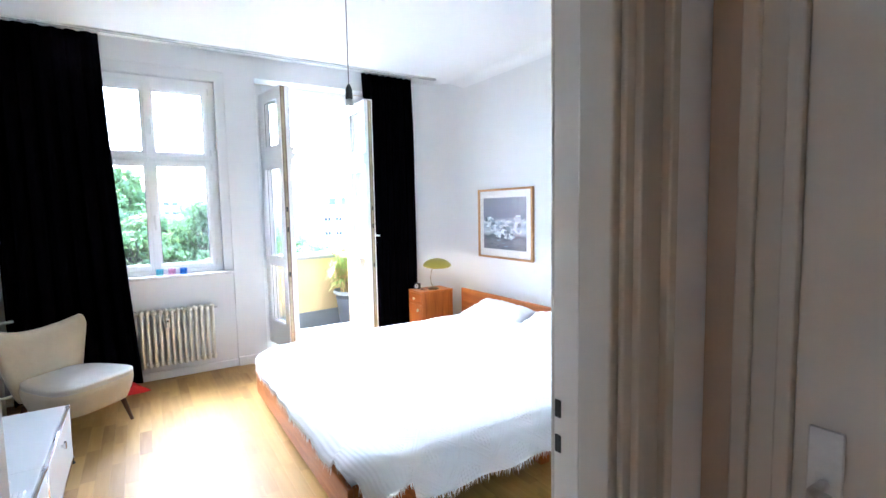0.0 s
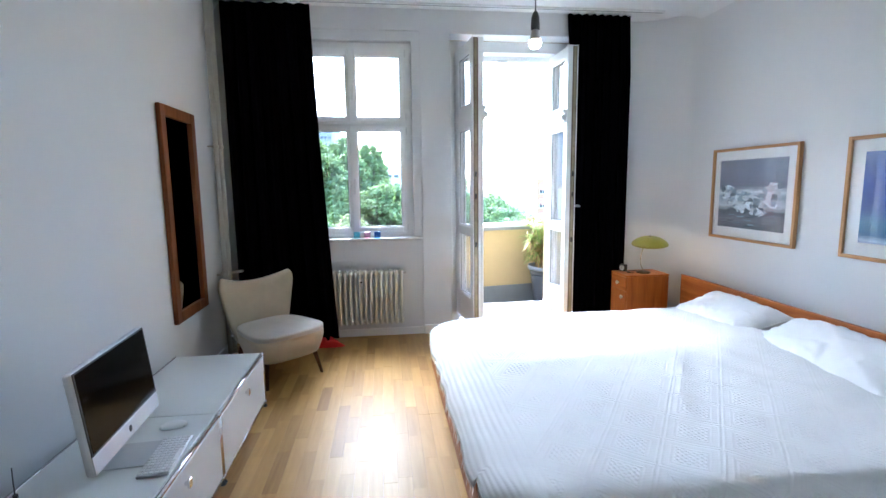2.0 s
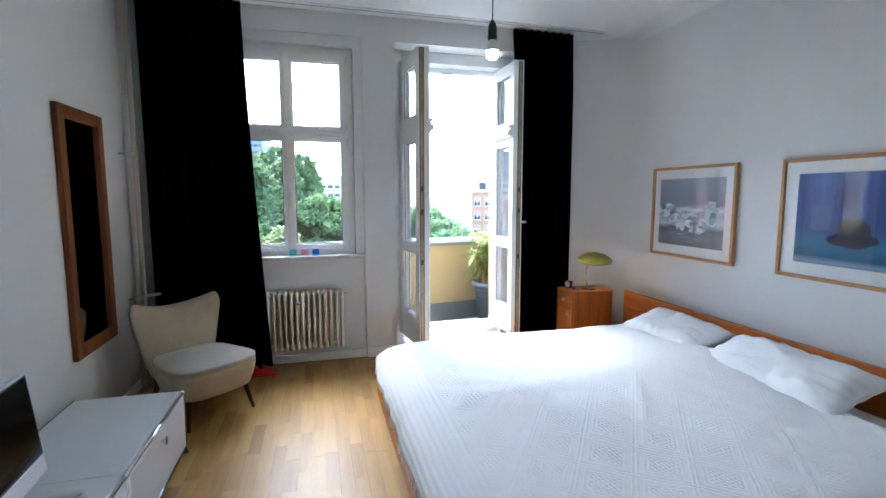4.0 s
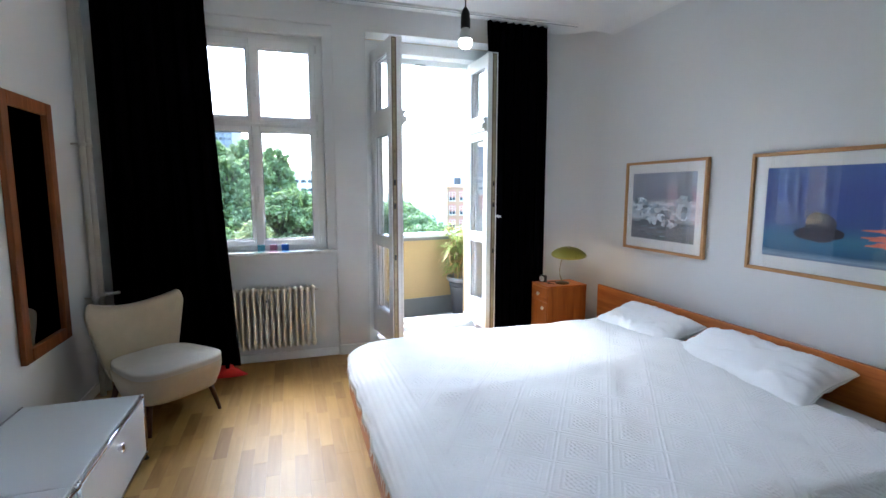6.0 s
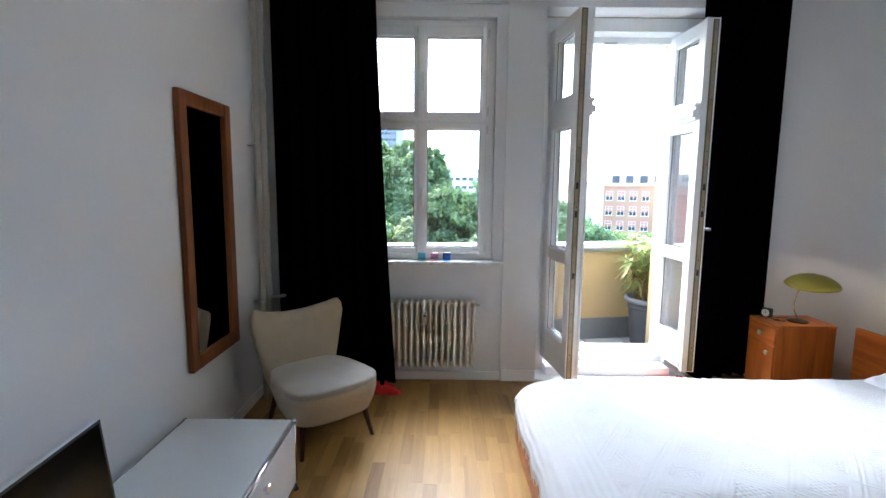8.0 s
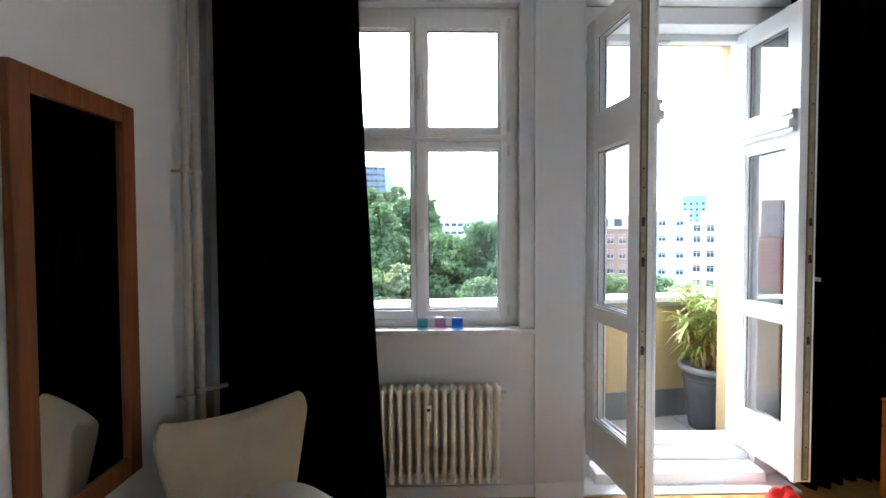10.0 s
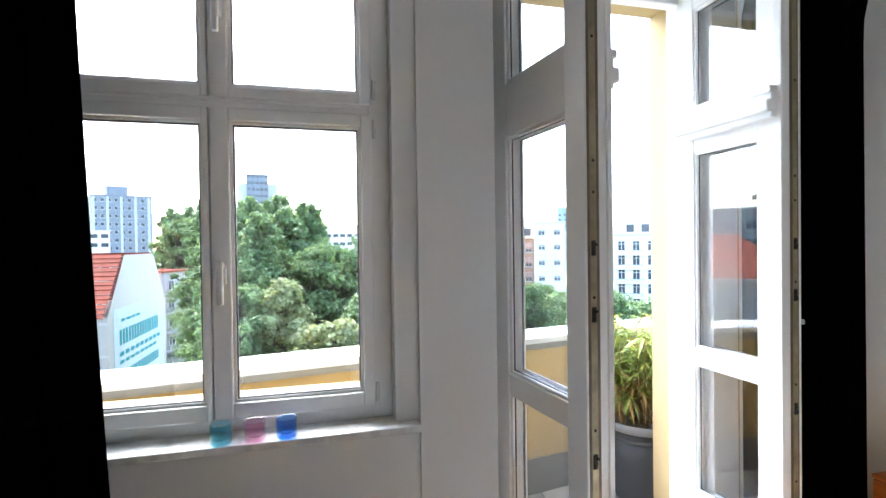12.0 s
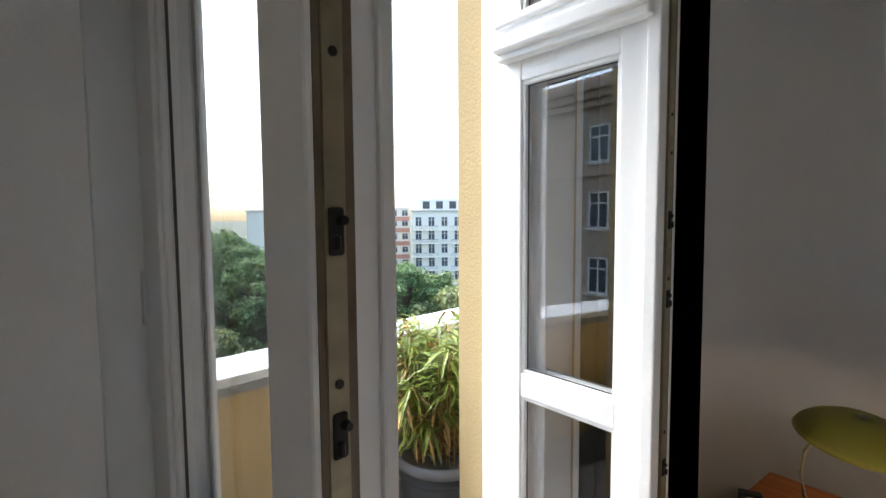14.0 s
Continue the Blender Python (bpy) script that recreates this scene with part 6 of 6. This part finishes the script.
KINDS = [tree_meshes(1, 17.0, 5.2, 0.24, LEAVES[0]), tree_meshes(2, 17.0, 4.8, 0.22, LEAVES[1]), tree_meshes(3, 12.0, 4.6, 0.22, LEAVES[2]), tree_meshes(4, 19.5, 2.6, 0.14, LEAVES[1]), tree_meshes(5, 12.0, 3.1, 0.16, LEAVES[2])]
LABELS = ["tall leafy street tree with a dense dark green crown", "broad leafy tree with a fresh green crown", "rounded lime tree with yellow-green leaves", "slender poplar rising above its neighbours", "small pale yellow-green lime tree in front of taller trees"]
for k, az, d, s in ((3, -11.9, 57, 1.12), (3, -10.0, 60, 1.08), (1, -9.0, 47, 1.02), (3, -7.7, 58, 1.14), (1, -9.6, 54, 1.06), (1, -7.0, 52, 1.06), (3, -5.6, 60, 1.12), (1, -5.6, 45, 1.0), (0, -2.6, 50, 1.02), (3, -2.4, 64, 1.12), (1, -0.6, 45, 1.0), (3, -8.6, 66, 1.15), (3, -0.8, 70, 1.06),
                     (0, 1.6, 56, 0.98), (1, 3.5, 48, 0.93), (4, -5.0, 36, 1.21), (0, 0.4, 52, 1.0), (3, -4.6, 56, 1.15), (2, 1.8, 33, 1.02), (1, -9.0, 36, 0.86), (1, 7.0, 60, 0.92), (0, 10.5, 52, 0.93), (1, 13.2, 58, 0.93), (0, 15.4, 46, 0.86),
                     (2, 17.5, 62, 0.88), (2, 21.0, 70, 0.85), (1, 26.0, 66, 0.68), (2, 30.5, 52, 0.93), (1, 33.0, 60, 0.68), (2, 37.0, 58, 0.80), (2, 41.0, 50, 0.86), (0, -30.0, 38, 0.78), (1, -40.0, 34, 0.70), (2, -10.5, 30, 0.8), (2, 11.0, 36, 0.85), (1, 5.5, 38, 0.8), (0, 17.0, 40, 0.83), (1, 20.5, 42, 0.80), (0, 24.5, 40, 0.80), (1, 28.5, 44, 0.76), (0, 33.0, 38, 0.78), (1, 36.5, 40, 0.74), (2, 40.5, 36, 1.05), (3, -15.4, 100, 1.22), (3, -13.8, 104, 1.25), (1, -14.7, 97, 1.28), (3, -12.6, 62, 1.08), (3, -10.8, 50, 1.04), (3, -4.0, 50, 1.06), (3, -6.6, 46, 1.02), (3, -1.6, 54, 1.10), (0, 6.2, 46, 1.06), (1, 8.3, 50, 1.04)):
    p = spot(az, d, GROUND)
    t = thing("tree", p, LABELS[k], "tree", "street trees in front of the house")
    turn = random.uniform(0, 360)
    for nm, me in zip(("trunk", "crown"), KINDS[k]):
        o = new(nm, me)
        o.parent = t
        if nm == "crown":
            o["kind"] = "stuff"
    t.matrix_basis = pose(p.x, p.y, p.z, 0, 0, turn) @ Matrix.Diagonal((s * random.uniform(0.92, 1.1), s * random.uniform(0.92, 1.1), s, 1))

# ---- parquet ----
floor = thing("floor", (2.1, 3.0, 0), "glossy oak strip parquet laid in staggered blocks", "floor", kind="structure")
part("subfloor", B(0.0, W, HALL, NORTH, -0.12, -0.013), HALL_FLOOR, floor)
part("subfloor", B(3.23, W, NORTH, RECESS, -0.12, -0.013), HALL_FLOOR, floor)
SW, GAP = 0.0705, 0.00025
strip_meshes = [mesh_of("parquet_strip", B(-SW / 2 + GAP, SW / 2 - GAP, -l / 2 + GAP, l / 2 - GAP, -0.013, 0.0), PARQUET) for l in (0.30, 0.36, 0.42, 0.48)]
lengths = (0.30, 0.36, 0.42, 0.48)
rest = bmesh.new()
near_inv = world_of(floor).inverted()
count = 0
rng = random.Random(7)
x = SW / 2
while x < W:
    y = HALL - rng.random() * 0.4
    far_end = RECESS - 0.002 if x > 3.27 else NORTH + 0.035
    while y < far_end:
        k = rng.randrange(4)
        l = lengths[k]
        a, b = max(y, HALL), min(y + l, far_end)
        whole = a == y and b == y + l
        if b - a > 0.01:
            if whole and 0.5 < x < 1.82 and 1.3 < y < 5.0 and count < 300:
                o = new("parquet_strip", strip_meshes[k])
                o.parent = floor
                o.matrix_parent_inverse = near_inv
                o.matrix_basis = pose(x, y + l / 2, rng.uniform(-0.0004, 0.0004), rng.uniform(-0.05, 0.05), rng.uniform(-0.12, 0.12), 0)
                count += 1
            else:
                v = [rest.verts.new((x + s * (SW / 2 - GAP), q, 0.0)) for s, q in ((-1, a + GAP), (1, a + GAP), (1, b - GAP), (-1, b - GAP))]
                w = [rest.verts.new((p.co.x, p.co.y, -0.013)) for p in v]
                rest.faces.new(v)
                for i in range(4):
                    rest.faces.new((v[i], w[i], w[(i + 1) % 4], v[(i + 1) % 4]))
        y += l
    x += SW
part("parquet_strips", rest, PARQUET_REST, floor, kind="stuff")
